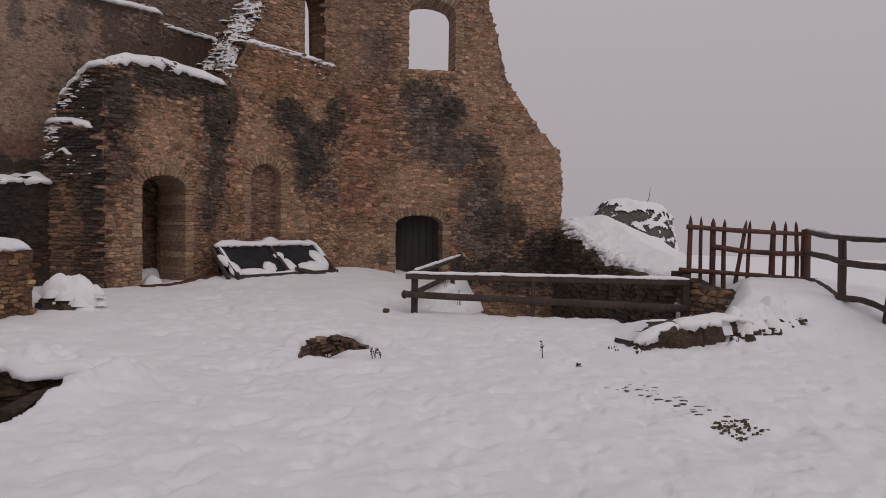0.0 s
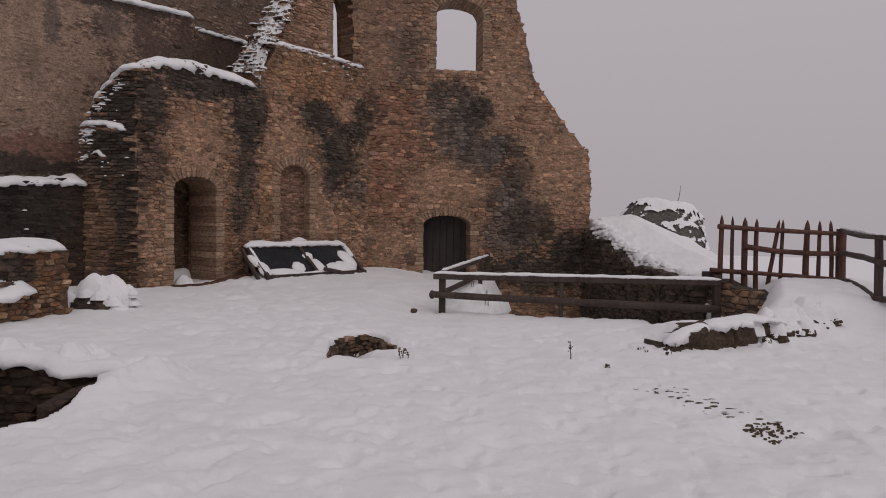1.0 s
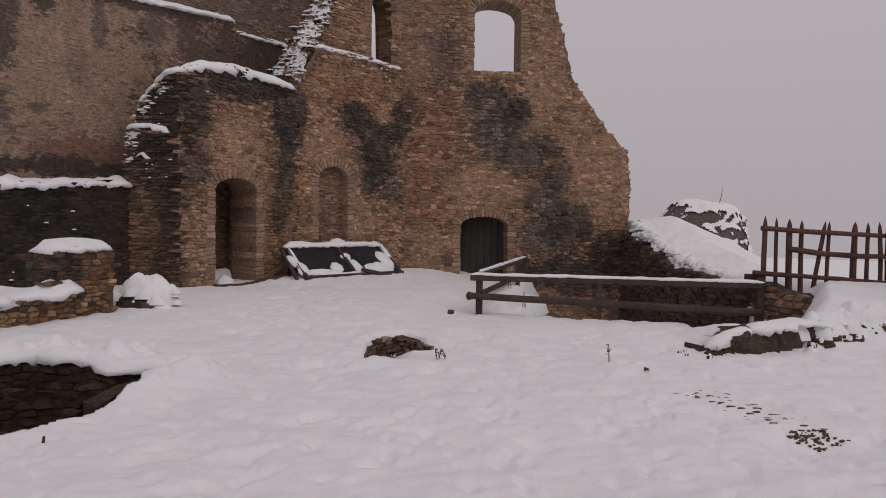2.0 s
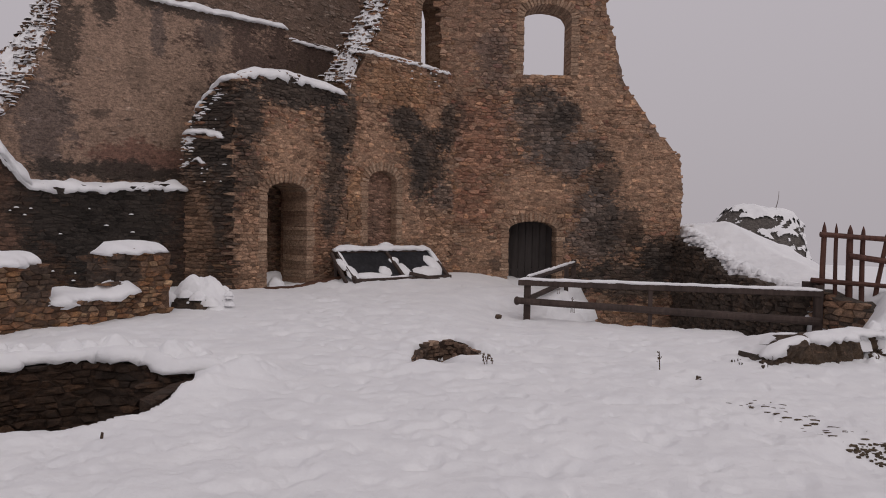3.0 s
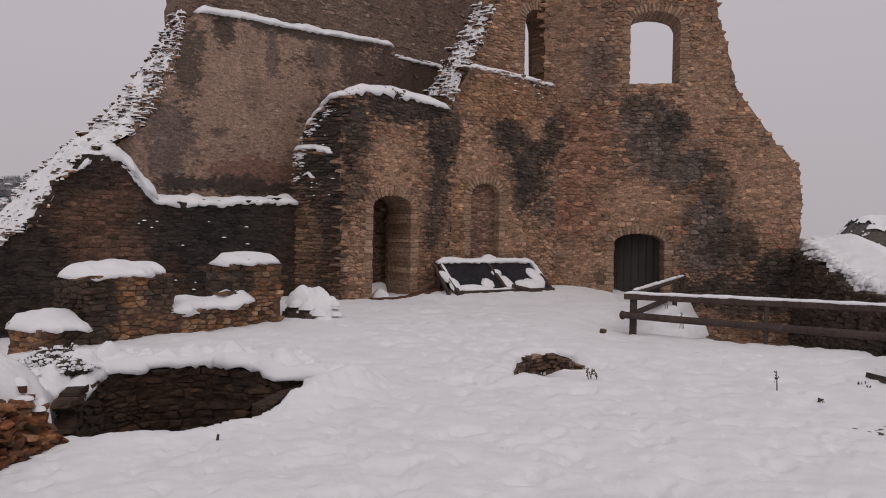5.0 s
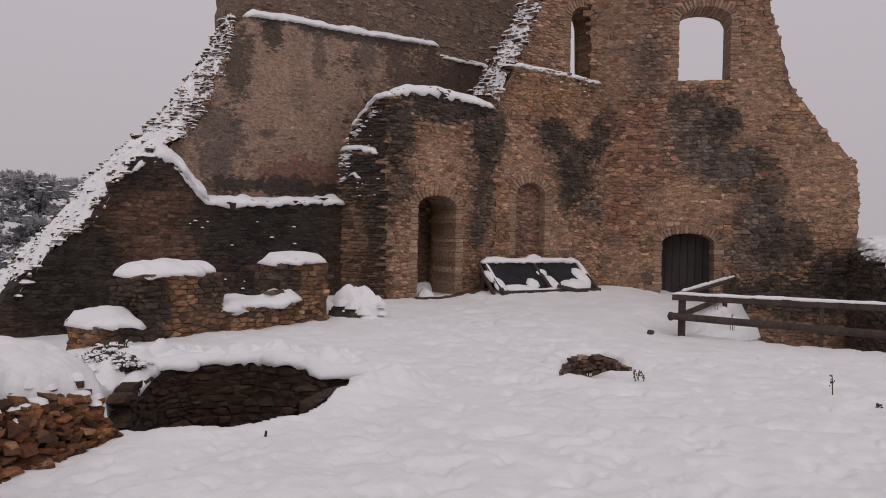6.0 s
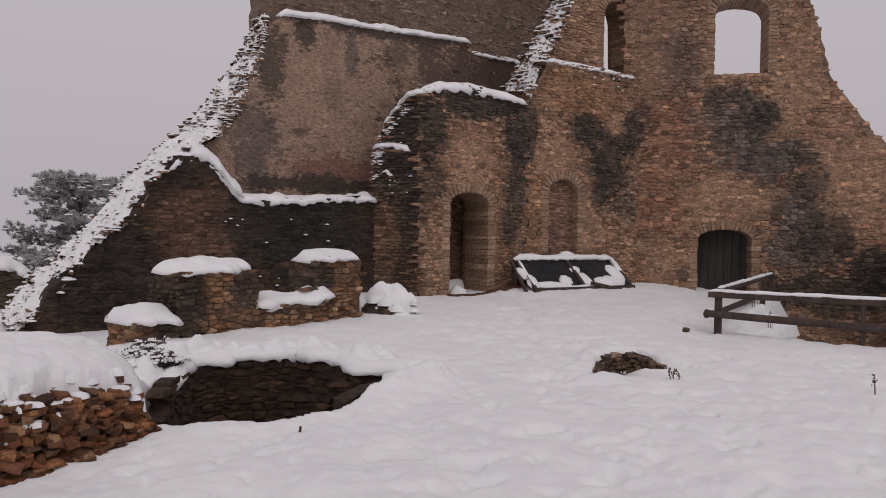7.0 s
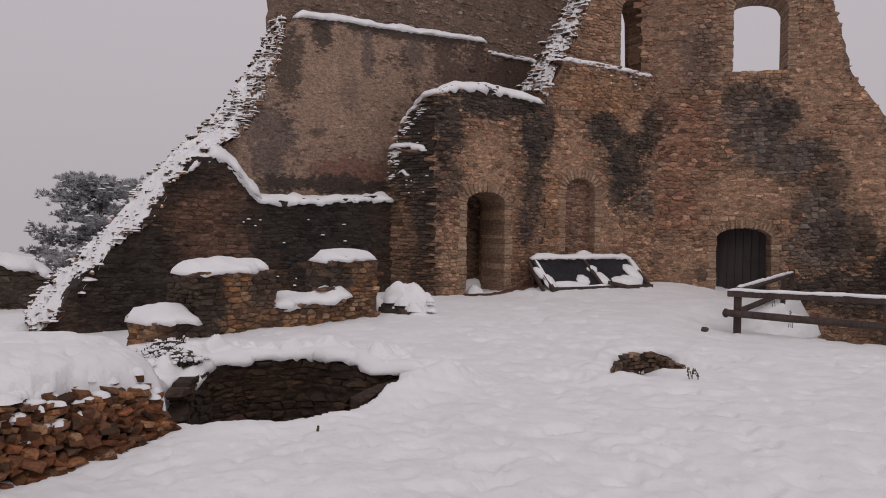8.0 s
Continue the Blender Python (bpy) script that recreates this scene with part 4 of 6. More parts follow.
stone_wall("wall_curtain_upper", F0, ED, [(-2.6, -1.0), (9.2, -1.0), (9.2, 12.2), (-2.7, 12.2), (-2.5, 7.9)], 0.9, GREY, "upper storey of the curtain wall, grey-brown rubble",
           mortar_tone=[(0.21, 0.145, 0.115), (0.27, 0.19, 0.15), (0.18, 0.122, 0.095)], seed=10, fill=0.7, singles=100, stretch=(-2, 9, 7.4, 9.5), proud=(-0.03, 0.02), smear=0.8, smear_tone=(0.165, 0.115, 0.088))
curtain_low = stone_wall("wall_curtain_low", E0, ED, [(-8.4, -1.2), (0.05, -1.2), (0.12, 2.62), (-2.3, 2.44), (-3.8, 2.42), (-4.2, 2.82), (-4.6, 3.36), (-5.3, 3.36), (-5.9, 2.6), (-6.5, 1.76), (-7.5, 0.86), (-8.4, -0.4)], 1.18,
           [tuple(c * 0.23 for c in p) for p in BROWN], "dark rubble curtain wall, low and broken",
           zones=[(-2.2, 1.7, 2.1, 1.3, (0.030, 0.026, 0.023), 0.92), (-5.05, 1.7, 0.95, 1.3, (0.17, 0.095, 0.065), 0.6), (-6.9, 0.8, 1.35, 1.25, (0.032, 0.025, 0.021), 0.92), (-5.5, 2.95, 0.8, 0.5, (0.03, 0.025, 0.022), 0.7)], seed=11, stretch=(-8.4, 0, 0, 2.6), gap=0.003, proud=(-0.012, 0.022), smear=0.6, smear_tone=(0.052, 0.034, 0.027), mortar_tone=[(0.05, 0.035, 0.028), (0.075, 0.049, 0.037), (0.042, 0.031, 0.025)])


# boxes added behind the doorways, closed so that no light gets in
def dark_box(name, at, along, s0, s1, d0, d1, z0, z1, label):
    bm = bmesh.new()
    m = wall_frame(at, along)
    vs = [bm.verts.new((s, d, z)) for s in (s0, s1) for d in (d0, d1) for z in (z0, z1)]
    for f in ((0, 1, 3, 2), (4, 6, 7, 5), (2, 3, 7, 6), (0, 2, 6, 4), (1, 5, 7, 3)):
        bm.faces.new([vs[i] for i in f])
    bmesh.ops.solidify(bm, geom=bm.faces[:], thickness=-0.1)
    ob = part(name, bm, fill_mat)
    ob.matrix_world = m
    return tagged(ob, label, "room", kind="structure")


dark_box("wall_room", P2, GD, 0.9, 4.4, 1.1, 4.5, -0.9, 2.6, "unseen closed box that keeps the gable doorway dark")


def plank_door(at, along, s0, s1, depth, z0, z1):
    """An added closed door of dark upright planks, set deep in its arch."""
    door = tagged(new("door_1"), "closed dark plank door added deep in the gable arch", "door", kind="structure")
    m = wall_frame(at, along)
    n = 7
    w = (s1 - s0) / n
    for k in range(n):
        bm = bmesh.new()
        a, b = m @ Vector((s0 + (k + 0.5) * w, depth, z0)), m @ Vector((s0 + (k + 0.5) * w, depth, z1))
        beam(bm, a, b, w * 0.97, 0.05, 0.006)
        part("plank", bm, door_wood, door)
    return door


# Added planks; their grey stands in for haze over the black doorway.
plank_door(P2, GD, 1.80, 3.45, 0.75, -0.9, 2.0)
# Closed box behind the porch, added to keep its doorway dark.
dark_box("wall_passage", P0, BD, 1.2, 4.4, 2.25, 3.4, -0.3, 3.6, "added closed box that keeps the porch doorway dark")
stone_wall("wall_passage_side", P0 + BN * 1.85, BD, [(0.4, -0.5), (2.55, -0.5), (2.5, 1.4), (2.54, 3.9), (0.4, 4.1)], 0.38, [tuple(c * 0.8 for c in p) for p in BROWN],
           "brown rubble wall inside the porch", seed=12, singles=80, row=(0.05, 0.12), length=(0.12, 0.3))
snow_blob("snow_drift", (*to_world(P0, BD, 2.0, 0.0, 1.45).xy, -0.02), 0.62, 0.3, 0.34, 118, 0.9, 8, 26, None, "snow blown in behind the porch doorway", 0.2)

# broken ends, where the walls run down in steps
ruin_dark = stone_material("broken_stone", [tuple(c * 0.75 for c in p) for p in BROWN], dark=0.6)
broken_end("broken_wall_end",
           [(-11.94, 16.08, 7.25), (-12.01, 15.95, 6.12), (-12.2, 15.61, 5.18), (-12.5, 15.09, 4.13), (-12.32, 13.0, 3.18), (-12.72, 12.3, 1.8), (-13.1, 11.63, 1.35), (-13.52, 10.91, -0.04), (-13.89, 10.27, -0.5)],
           [(-12.74, 16.69, 7.36), (-13.0, 16.25, 6.27), (-13.42, 15.51, 5.01), (-13.83, 14.8, 4.04), (-14.36, 13.88, 3.02), (-14.69, 13.3, 2.14), (-15.07, 12.63, 1.16), (-15.44, 12.0, 0.49), (-15.76, 11.44, -0.4)],
           ruin_dark, 31, 1350, 290, "collapsed stepped end of the curtain wall, snow on its stones", 0.62, 0.8, 0.165)
broken_end("broken_wall_edge",
           [(-5.16, 21.98, 8.73), (-5.34, 21.74, 7.84), (-5.71, 21.26, 6.93), (-5.73, 20.43, 6.42), (-5.9, 20.21, 5.59)],
           [(-5.9, 22.49, 8.96), (-6.22, 22.08, 8.01), (-6.59, 21.59, 7.07), (-6.77, 21.36, 6.35), (-7.08, 20.96, 5.83)],
           ruin_dark, 32, 320, 140, "stepped broken edge of the court wall, thick with snow", 0.8, 0.7, 0.12)


# snow on wall tops and ledges
def top_snow(wall, at, along, pts, width, thick, seed, depth, droop=0.12):
    return snow_strip("snow_cap", [to_world(at, along, s, z, depth) for s, z in pts], width, thick, seed, wall, droop, "white snow lying along the broken wall top", 0.06)


top_snow(porch_wall, P0, BD, [(0.0, 5.34), (0.6, 5.54), (1.5, 5.62), (2.4, 5.5), (3.45, 5.4)], 0.5, 0.13, 41, 0.16, 0.16)
top_snow(porch_wall, P0, BD, [(0.1, 5.44), (0.6, 5.56), (1.5, 5.66), (2.4, 5.54), (3.5, 5.44)], 0.6, 0.09, 46, 0.34, 0.05)
top_snow(court_wall, P0, BD, [(4.2, 6.70), (5.3, 6.66), (7.6, 6.57)], 0.55, 0.10, 42, 0.2, 0.07)
top_snow(curtain_high, D0, ED, [(-2.3, 7.45), (-1.0, 7.55), (0.8, 7.60), (3.0, 7.72), (4.25, 7.80)], 0.5, 0.16, 43, 0.14, 0.06)
top_snow(curtain_high, D0, ED, [(4.35, 7.46), (7.4, 7.46)], 0.5, 0.11, 44, 0.2, 0.08)
top_snow(curtain_low, E0, ED, [(0.1, 2.58), (-1.0, 2.52), (-2.3, 2.42), (-3.8, 2.40), (-4.2, 2.78), (-4.6, 3.3), (-5.2, 3.34), (-5.6, 2.95)], 0.95, 0.17, 45, 0.36, 0.09)

top_snow(curtain_low, E0, ED, [(-3.7, 2.44), (-4.0, 2.62), (-4.25, 2.95), (-4.6, 3.36), (-5.0, 3.42)], 0.85, 0.34, 47, 0.26, 0.10)

peak = to_world(E0, ED, -4.95, 3.36, 0.75)
snow_blob("snow_drift", peak, 0.75, 0.55, 0.22, 171, 1.05, 10, 30, curtain_low, "snow drifted on the wall's high point", 0.7)


def ledge_snow():
    """Flat stones that stick out of the stepped side of the porch, with snow lying on them."""
    rng = random.Random(9)
    runs = [([(1.72, 5.36), (1.3, 5.30), (0.92, 5.08)], 0.34, 0.10), ([(1.0, 5.06), (0.6, 4.84)], 0.34, 0.08), ([(0.62, 4.80), (0.38, 4.56)], 0.26, 0.08), ([(0.72, 4.52), (0.46, 4.46)], 0.2, 0.06),
            ([(0.30, 4.30), (0.12, 4.26)], 0.2, 0.05), ([(0.62, 4.28), (0.48, 4.26)], 0.16, 0.05), ([(-0.02, 3.98), (0.35, 4.02), (0.75, 4.0), (1.3, 3.86)], 0.30, 0.12), ([(0.02, 3.84), (0.35, 3.82)], 0.22, 0.06),
            ([(-0.08, 3.62), (0.12, 3.60)], 0.2, 0.06), ([(0.24, 3.28), (0.5, 3.34), (0.72, 3.18)], 0.18, 0.06), ([(-0.10, 3.16), (0.14, 3.18)], 0.2, 0.05)]
    turn = math.atan2(LD.y, LD.x)
    for k, (line, width, thick) in enumerate(runs):
        (sa, za), (sb, zb) = line[0], line[-1]
        n = max(2, int(abs(sb - sa) / 0.2))
        for q in range(n):
            t = (q + 0.5) / n
            p = to_world(PL, LD, sa + (sb - sa) * t, za + (zb - za) * t - 0.05, 0.08)
            v, f, m = slab(rng, p, (rng.uniform(0.24, 0.4), rng.uniform(0.3, 0.45), rng.uniform(0.06, 0.12)), turn + rng.gauss(0, 0.15), 0.07)
            ob = new("ledge_stone", stone_mesh(v, f, ruin_dark))
            adopt(ob, porch_side)
            ob.matrix_basis = m
        snow_strip("snow_patch", [to_world(PL, LD, s, z, 0.03) for s, z in line], width * 1.25, thick * 0.75, 200 + k, porch_side, 0.07, "snow lying on a ledge of the broken wall", 0.04)
    soup = Soup()
    for k in range(70):
        t = rng.random()
        s, z = float(np.interp(t, [0, 0.3, 0.7, 1], [1.2, 0.55, 0.05, -0.05])), float(np.interp(t, [0, 0.3, 0.7, 1], [5.1, 4.7, 3.9, 3.2]))
        w = rng.uniform(0.02, 0.07)
        soup.add(*dome(rng, to_world(PL, LD, s + rng.uniform(-0.05, 0.3), z + rng.uniform(-0.15, 0.05), -0.03), w * 1.5, w, w * 0.7, turn, 3, 8))
    ob = soup.link("snow_dusting", snow_mat, None, True)
    tagged(adopt(ob, porch_side, "small snow patches on the ledges"), kind="stuff")


ledge_snow()

# ---- stub walls of the old rooms in front of the curtain wall ----
S0, SD = Vector((-8.4, 8.6)), Vector((0.33, 0.944)).normalized()
# The first zone paints the shade of the near end onto its stones.
stub_zones = [(0.4, 0.5, 0.4, 0.7, (0.035, 0.03, 0.026), 0.85), (1.6, 0.75, 0.25, 0.3, GROWTH, 0.7), (3.2, 0.75, 0.35, 0.35, GROWTH, 0.8), (2.4, 0.4, 0.4, 0.2, GROWTH, 0.5)]
stub_mat = stone_material("stub_stone", [tuple(c * 0.68 for c in p) for p in RUST], stub_zones, S0, SD, dark=0.5, smear=0.25, smear_tone=(0.22, 0.13, 0.085))
stub_mortar = stone_material("stub_mortar", [(0.10, 0.06, 0.04), (0.15, 0.09, 0.06), (0.07, 0.05, 0.036)], stub_zones, S0, SD, mortar=True)


def stub(s0, s1, top, thickness, seed, label, base=-0.5, singles=150, slope=0.0):
    """A short piece of wall with stones on its court face and its near end."""
    rng = random.Random(seed)
    outline = [(s0, base), (s1, base), (s1, top + slope), ((s0 + s1) / 2, top + 0.04 + slope / 2), (s0, top)]
    body = wall_body("stub_wall", S0, SD, outline, [], thickness, stub_mortar, rng=rng, rough=0.03)
    tagged(body, label, "ruined wall", "stub walls of the old rooms")
    records = rubble(rng, outline, row=(0.05, 0.13), length=(0.09, 0.28), proud=(-0.004, 0.04), gap=0.007, ragged=0.09)
    end = rubble(rng, [(-thickness, base), (0.0, base), (0.0, top), (-thickness, top)], row=(0.05, 0.14), length=(0.10, 0.3), proud=(-0.004, 0.04), gap=0.007, ragged=0.08)
    turn = Matrix.Translation((s0, 0, 0)) @ Matrix.Rotation(radians(-90), 4, "Z")
    records += [(v, f, turn @ m) for v, f, m in end]
    lay_stones(records, stub_mat, body, singles)
    cx = to_world(S0, SD, s0 - 0.06, top + 0.02, thickness / 2)
    cy = to_world(S0, SD, s1 + 0.04, top + slope + 0.02, thickness / 2)
    mid = (cx + cy) / 2 + Vector((0, 0, 0.03))
    return body, (cx, mid, cy)


for args, thick, width in (((0.42, 1.80, 0.98, 1.1, 51, "rubble stub wall capped with thick snow"), 0.20, 1.35),
                           ((1.80, 3.02, 0.36, 0.7, 52, "low rubble wall footing under snow"), 0.19, 0.85),
                           ((3.02, 4.15, 1.14, 0.75, 53, "rubble stub wall capped with snow beside the porch"), 0.14, 0.95),
                           ((-0.28, 0.42, 0.24, 1.1, 54, "low rubble block under a thick slab of snow"), 0.17, 1.35)):
    body, line = stub(*args)
    snow_strip("snow_cap", line, width, thick, args[4], body, 0.045, "thick rounded white snow cap", 0.05)
# lower ledge in front of the further stub
snow_strip("snow_drift", [to_world(S0, SD, 1.9, 0.36, 0.3), to_world(S0, SD, 2.4, 0.40, 0.3), to_world(S0, SD, 3.4, 0.52, -0.05)], 0.6, 0.16, 58, label="snow drifted on the low footing")


bank_stone = stone_material("bank_stone", [tuple(c * 1.1 for c in p) for p in DARK], dark=0.5, smear=0.5, smear_tone=(0.075, 0.06, 0.05))
bank_mortar = stone_material("bank_mortar", [(0.05, 0.041, 0.034), (0.08, 0.062, 0.05), (0.06, 0.048, 0.04)], mortar=True)


# ---- cellar hole: stone lining under an overhanging rim of snow ----
def lining(name, pts, z0, z1, material, mortar, seed, label, course=(0.05, 0.13), length=(0.13, 0.38), singles=300):
    """A curved stone lining that faces the hollow; pts run so that the hollow lies on the right-hand side."""
    root = None
    records = []
    rng = random.Random(seed)
    bm = bmesh.new()
    for (x0, y0), (x1, y1) in zip(pts, pts[1:]):
        d = Vector((x1 - x0, y1 - y0))
        m = wall_frame((x0, y0), d.normalized())
        vs = [bm.verts.new(m @ Vector(c)) for c in ((-0.02, 0.008, z0), (d.length + 0.02, 0.008, z0), (d.length + 0.02, 0.008, z1), (-0.02, 0.008, z1), (-0.02, 0.12, z0), (d.length + 0.02, 0.12, z0), (d.length + 0.02, 0.12, z1 - 0.05), (-0.02, 0.12, z1 - 0.05))]
        for f in ((0, 1, 2, 3), (5, 4, 7, 6), (3, 2, 6, 7), (0, 3, 7, 4), (1, 5, 6, 2)):
            bm.faces.new([vs[i] for i in f])
        for v, f, q in rubble(rng, [(0, z0), (d.length, z0), (d.length, z1), (0, z1)], row=course, length=length, proud=(-0.005, 0.035), ragged=0.02):
            records.append((v, f, m @ q))
    body = part(name, bm, mortar)
    tagged(body, label, "stone lining", kind="structure")
    records.sort(key=lambda r: -r[2].translation.z)
    lay_stones(records, material, body, singles)
    return body


def arc_points(poly, first, last, inset):
    cx, cy = sum(p[0] for p in poly) / len(poly), sum(p[1] for p in poly) / len(poly)
    out = []
    for i in range(first, last + 1):
        x, y = poly[i % len(poly)]
        d = Vector((cx - x, cy - y)).normalized() * inset
        out.append((x + d.x, y + d.y))
    return out


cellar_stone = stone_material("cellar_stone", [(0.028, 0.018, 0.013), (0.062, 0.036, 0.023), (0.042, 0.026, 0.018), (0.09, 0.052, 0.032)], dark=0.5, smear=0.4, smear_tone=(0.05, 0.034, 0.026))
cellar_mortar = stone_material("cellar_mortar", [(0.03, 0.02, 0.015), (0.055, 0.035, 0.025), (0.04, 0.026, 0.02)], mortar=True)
lining("cellar_lining", arc_points(CELLAR, 0, 9, 0.16), -1.6, 0.05, cellar_stone, cellar_mortar, 61, "dark rubble lining of a sunken cellar", (0.04, 0.11), (0.09, 0.30))
rim = arc_points(CELLAR, 1, 7, 0.03)
lip = snow_strip("snow_lip", [(x, y, z_at(x + (x + 5.0) * 0.10, y + (y - 6.6) * 0.12) - 0.07) for x, y in rim], 0.36, 0.10, 62, droop=0.05, label="overhanging lip of snow round the cellar hole", step=0.05)


def rim_clumps():
    """Lumps in the thick snow that overhangs the cellar's far rim."""
    rng = random.Random(68)
    edge = arc_points(CELLAR, 1, 7, -0.12)
    for k in range(44):
        f = rng.random() * (len(edge) - 1.001)
        (x0, y0), (x1, y1) = edge[int(f)], edge[int(f) + 1]
        t, out = f - int(f), rng.random() ** 1.5 * 0.42
        x, y = x0 + (x1 - x0) * t, y0 + (y1 - y0) * t
        d = Vector((x + 5.0, y - 6.6)).normalized()
        x, y = x + d.x * out, y + d.y * out
        w = rng.uniform(0.07, 0.22)
        ob = snow_blob("snow_clump", (x, y, z_at(x, y) - 0.05 - 0.3 * w), w * rng.uniform(1, 1.7), w, w * rng.uniform(0.6, 1.0) + 0.04, 400 + k, rng.uniform(0, 3), 8, 22, lip, "", 0.5, (2.0, 0.8), 0.5)


rim_clumps()


def frosted_shrub(x, y, w, h, seed, label="low dark shrub dusted with snow at the cellar rim", flakes=110):
    """A tangle of short dark twigs with snow caught on it."""
    rng = random.Random(seed)
    shrub = tagged(new("shrub"), label, "shrub")
    z = z_at(x, y)
    bm = bmesh.new()
    soup = Soup()
    for k in range(150):
        a, r = rng.uniform(0, 6.28), math.sqrt(rng.random())
        p = Vector((x + r * w * 0.5 * math.cos(a), y + r * w * 0.4 * math.sin(a), z - 0.04))
        top = p + Vector((rng.gauss(0, 0.07), rng.gauss(0, 0.07), h * (1 - 0.7 * r * r) * rng.uniform(0.5, 1.05)))
        log(bm, p, top, 0.012, 0.006, rng, 0.03, 4, 2)
        if k < flakes:
            q = p.lerp(top, rng.uniform(0.75, 1.0))
            c = rng.uniform(0.012, 0.05)
            soup.add(*dome(rng, q, c, c * rng.uniform(0.5, 0.9), rng.uniform(0.015, 0.035), rng.uniform(0, 6.28), 3, 8))
    part("brushwood", bm, twig_mat, shrub)
    part("root_stone", crag(rng, (x, y, z + h * 0.1), (w * 0.40, w * 0.30, h * 0.5), 40), bank_stone, shrub)
    tagged(soup.link("snow_dusting", snow_mat, shrub, True), "white snow caught on the twigs", kind="stuff")
    return shrub


twig_mat = plain_material("dark_twigs", (0.025, 0.02, 0.018), (0.07, 0.052, 0.042), 20)
frosted_shrub(-7.1, 7.25, 0.8, 0.26, 65, flakes=150)
frosted_shrub(-6.8, 6.8, 0.62, 0.22, 66, flakes=150)
frosted_shrub(-6.35, 6.55, 0.55, 0.20, 67, flakes=150)


def rim_rocks():
    """Dark stones with frost and snow where the cellar meets the low block."""
    rng = random.Random(63)
    for k in range(11):
        x, y = -6.72 + rng.uniform(-0.35, 0.30), 7.05 + rng.uniform(-0.5, 0.45)
        w = rng.uniform(0.10, 0.22)
        ob = part("rock", crag(rng, (x, y, z_at(x, y) * 0.3 - 0.02), (w, w * 0.8, w * 0.8), 20), bank_stone)
        tagged(ob, "dark loose rock at the cellar rim", "rock", "rocks at the cellar rim")
        snow_blob("snow_patch", (x, y + 0.03, z_at(x, y) * 0.3 + w * 0.45), w * 0.7, w * 0.6, 0.06, 300 + k, rng.uniform(0, 3), 5, 16, ob)


rim_rocks()

# ---- ring of stones in the snow ----
well_stone = stone_material("ring_stone", [(0.10, 0.065, 0.048), (0.20, 0.13, 0.09), (0.14, 0.09, 0.065), (0.25, 0.175, 0.125)], dark=0.3)
ring = [tuple(Vector((x, y)) + (Vector((-1.45, 9.9)) - Vector((x, y))).normalized() * 0.10) for x, y in RING]
lining("ring_lining", ring, -0.5, -0.035, well_stone, cellar_mortar, 64, "ring of brown stones half buried in snow", (0.05, 0.09), (0.09, 0.2), 120)


# ---- dry-stone pile in the foreground, snow heaped on it ----
pile_stone = stone_material("pile_stone", [(0.09, 0.036, 0.019), (0.29, 0.135, 0.062), (0.175, 0.065, 0.030), (0.36, 0.205, 0.11), (0.10, 0.053, 0.036), (0.265, 0.10, 0.043)], dark=0.3)


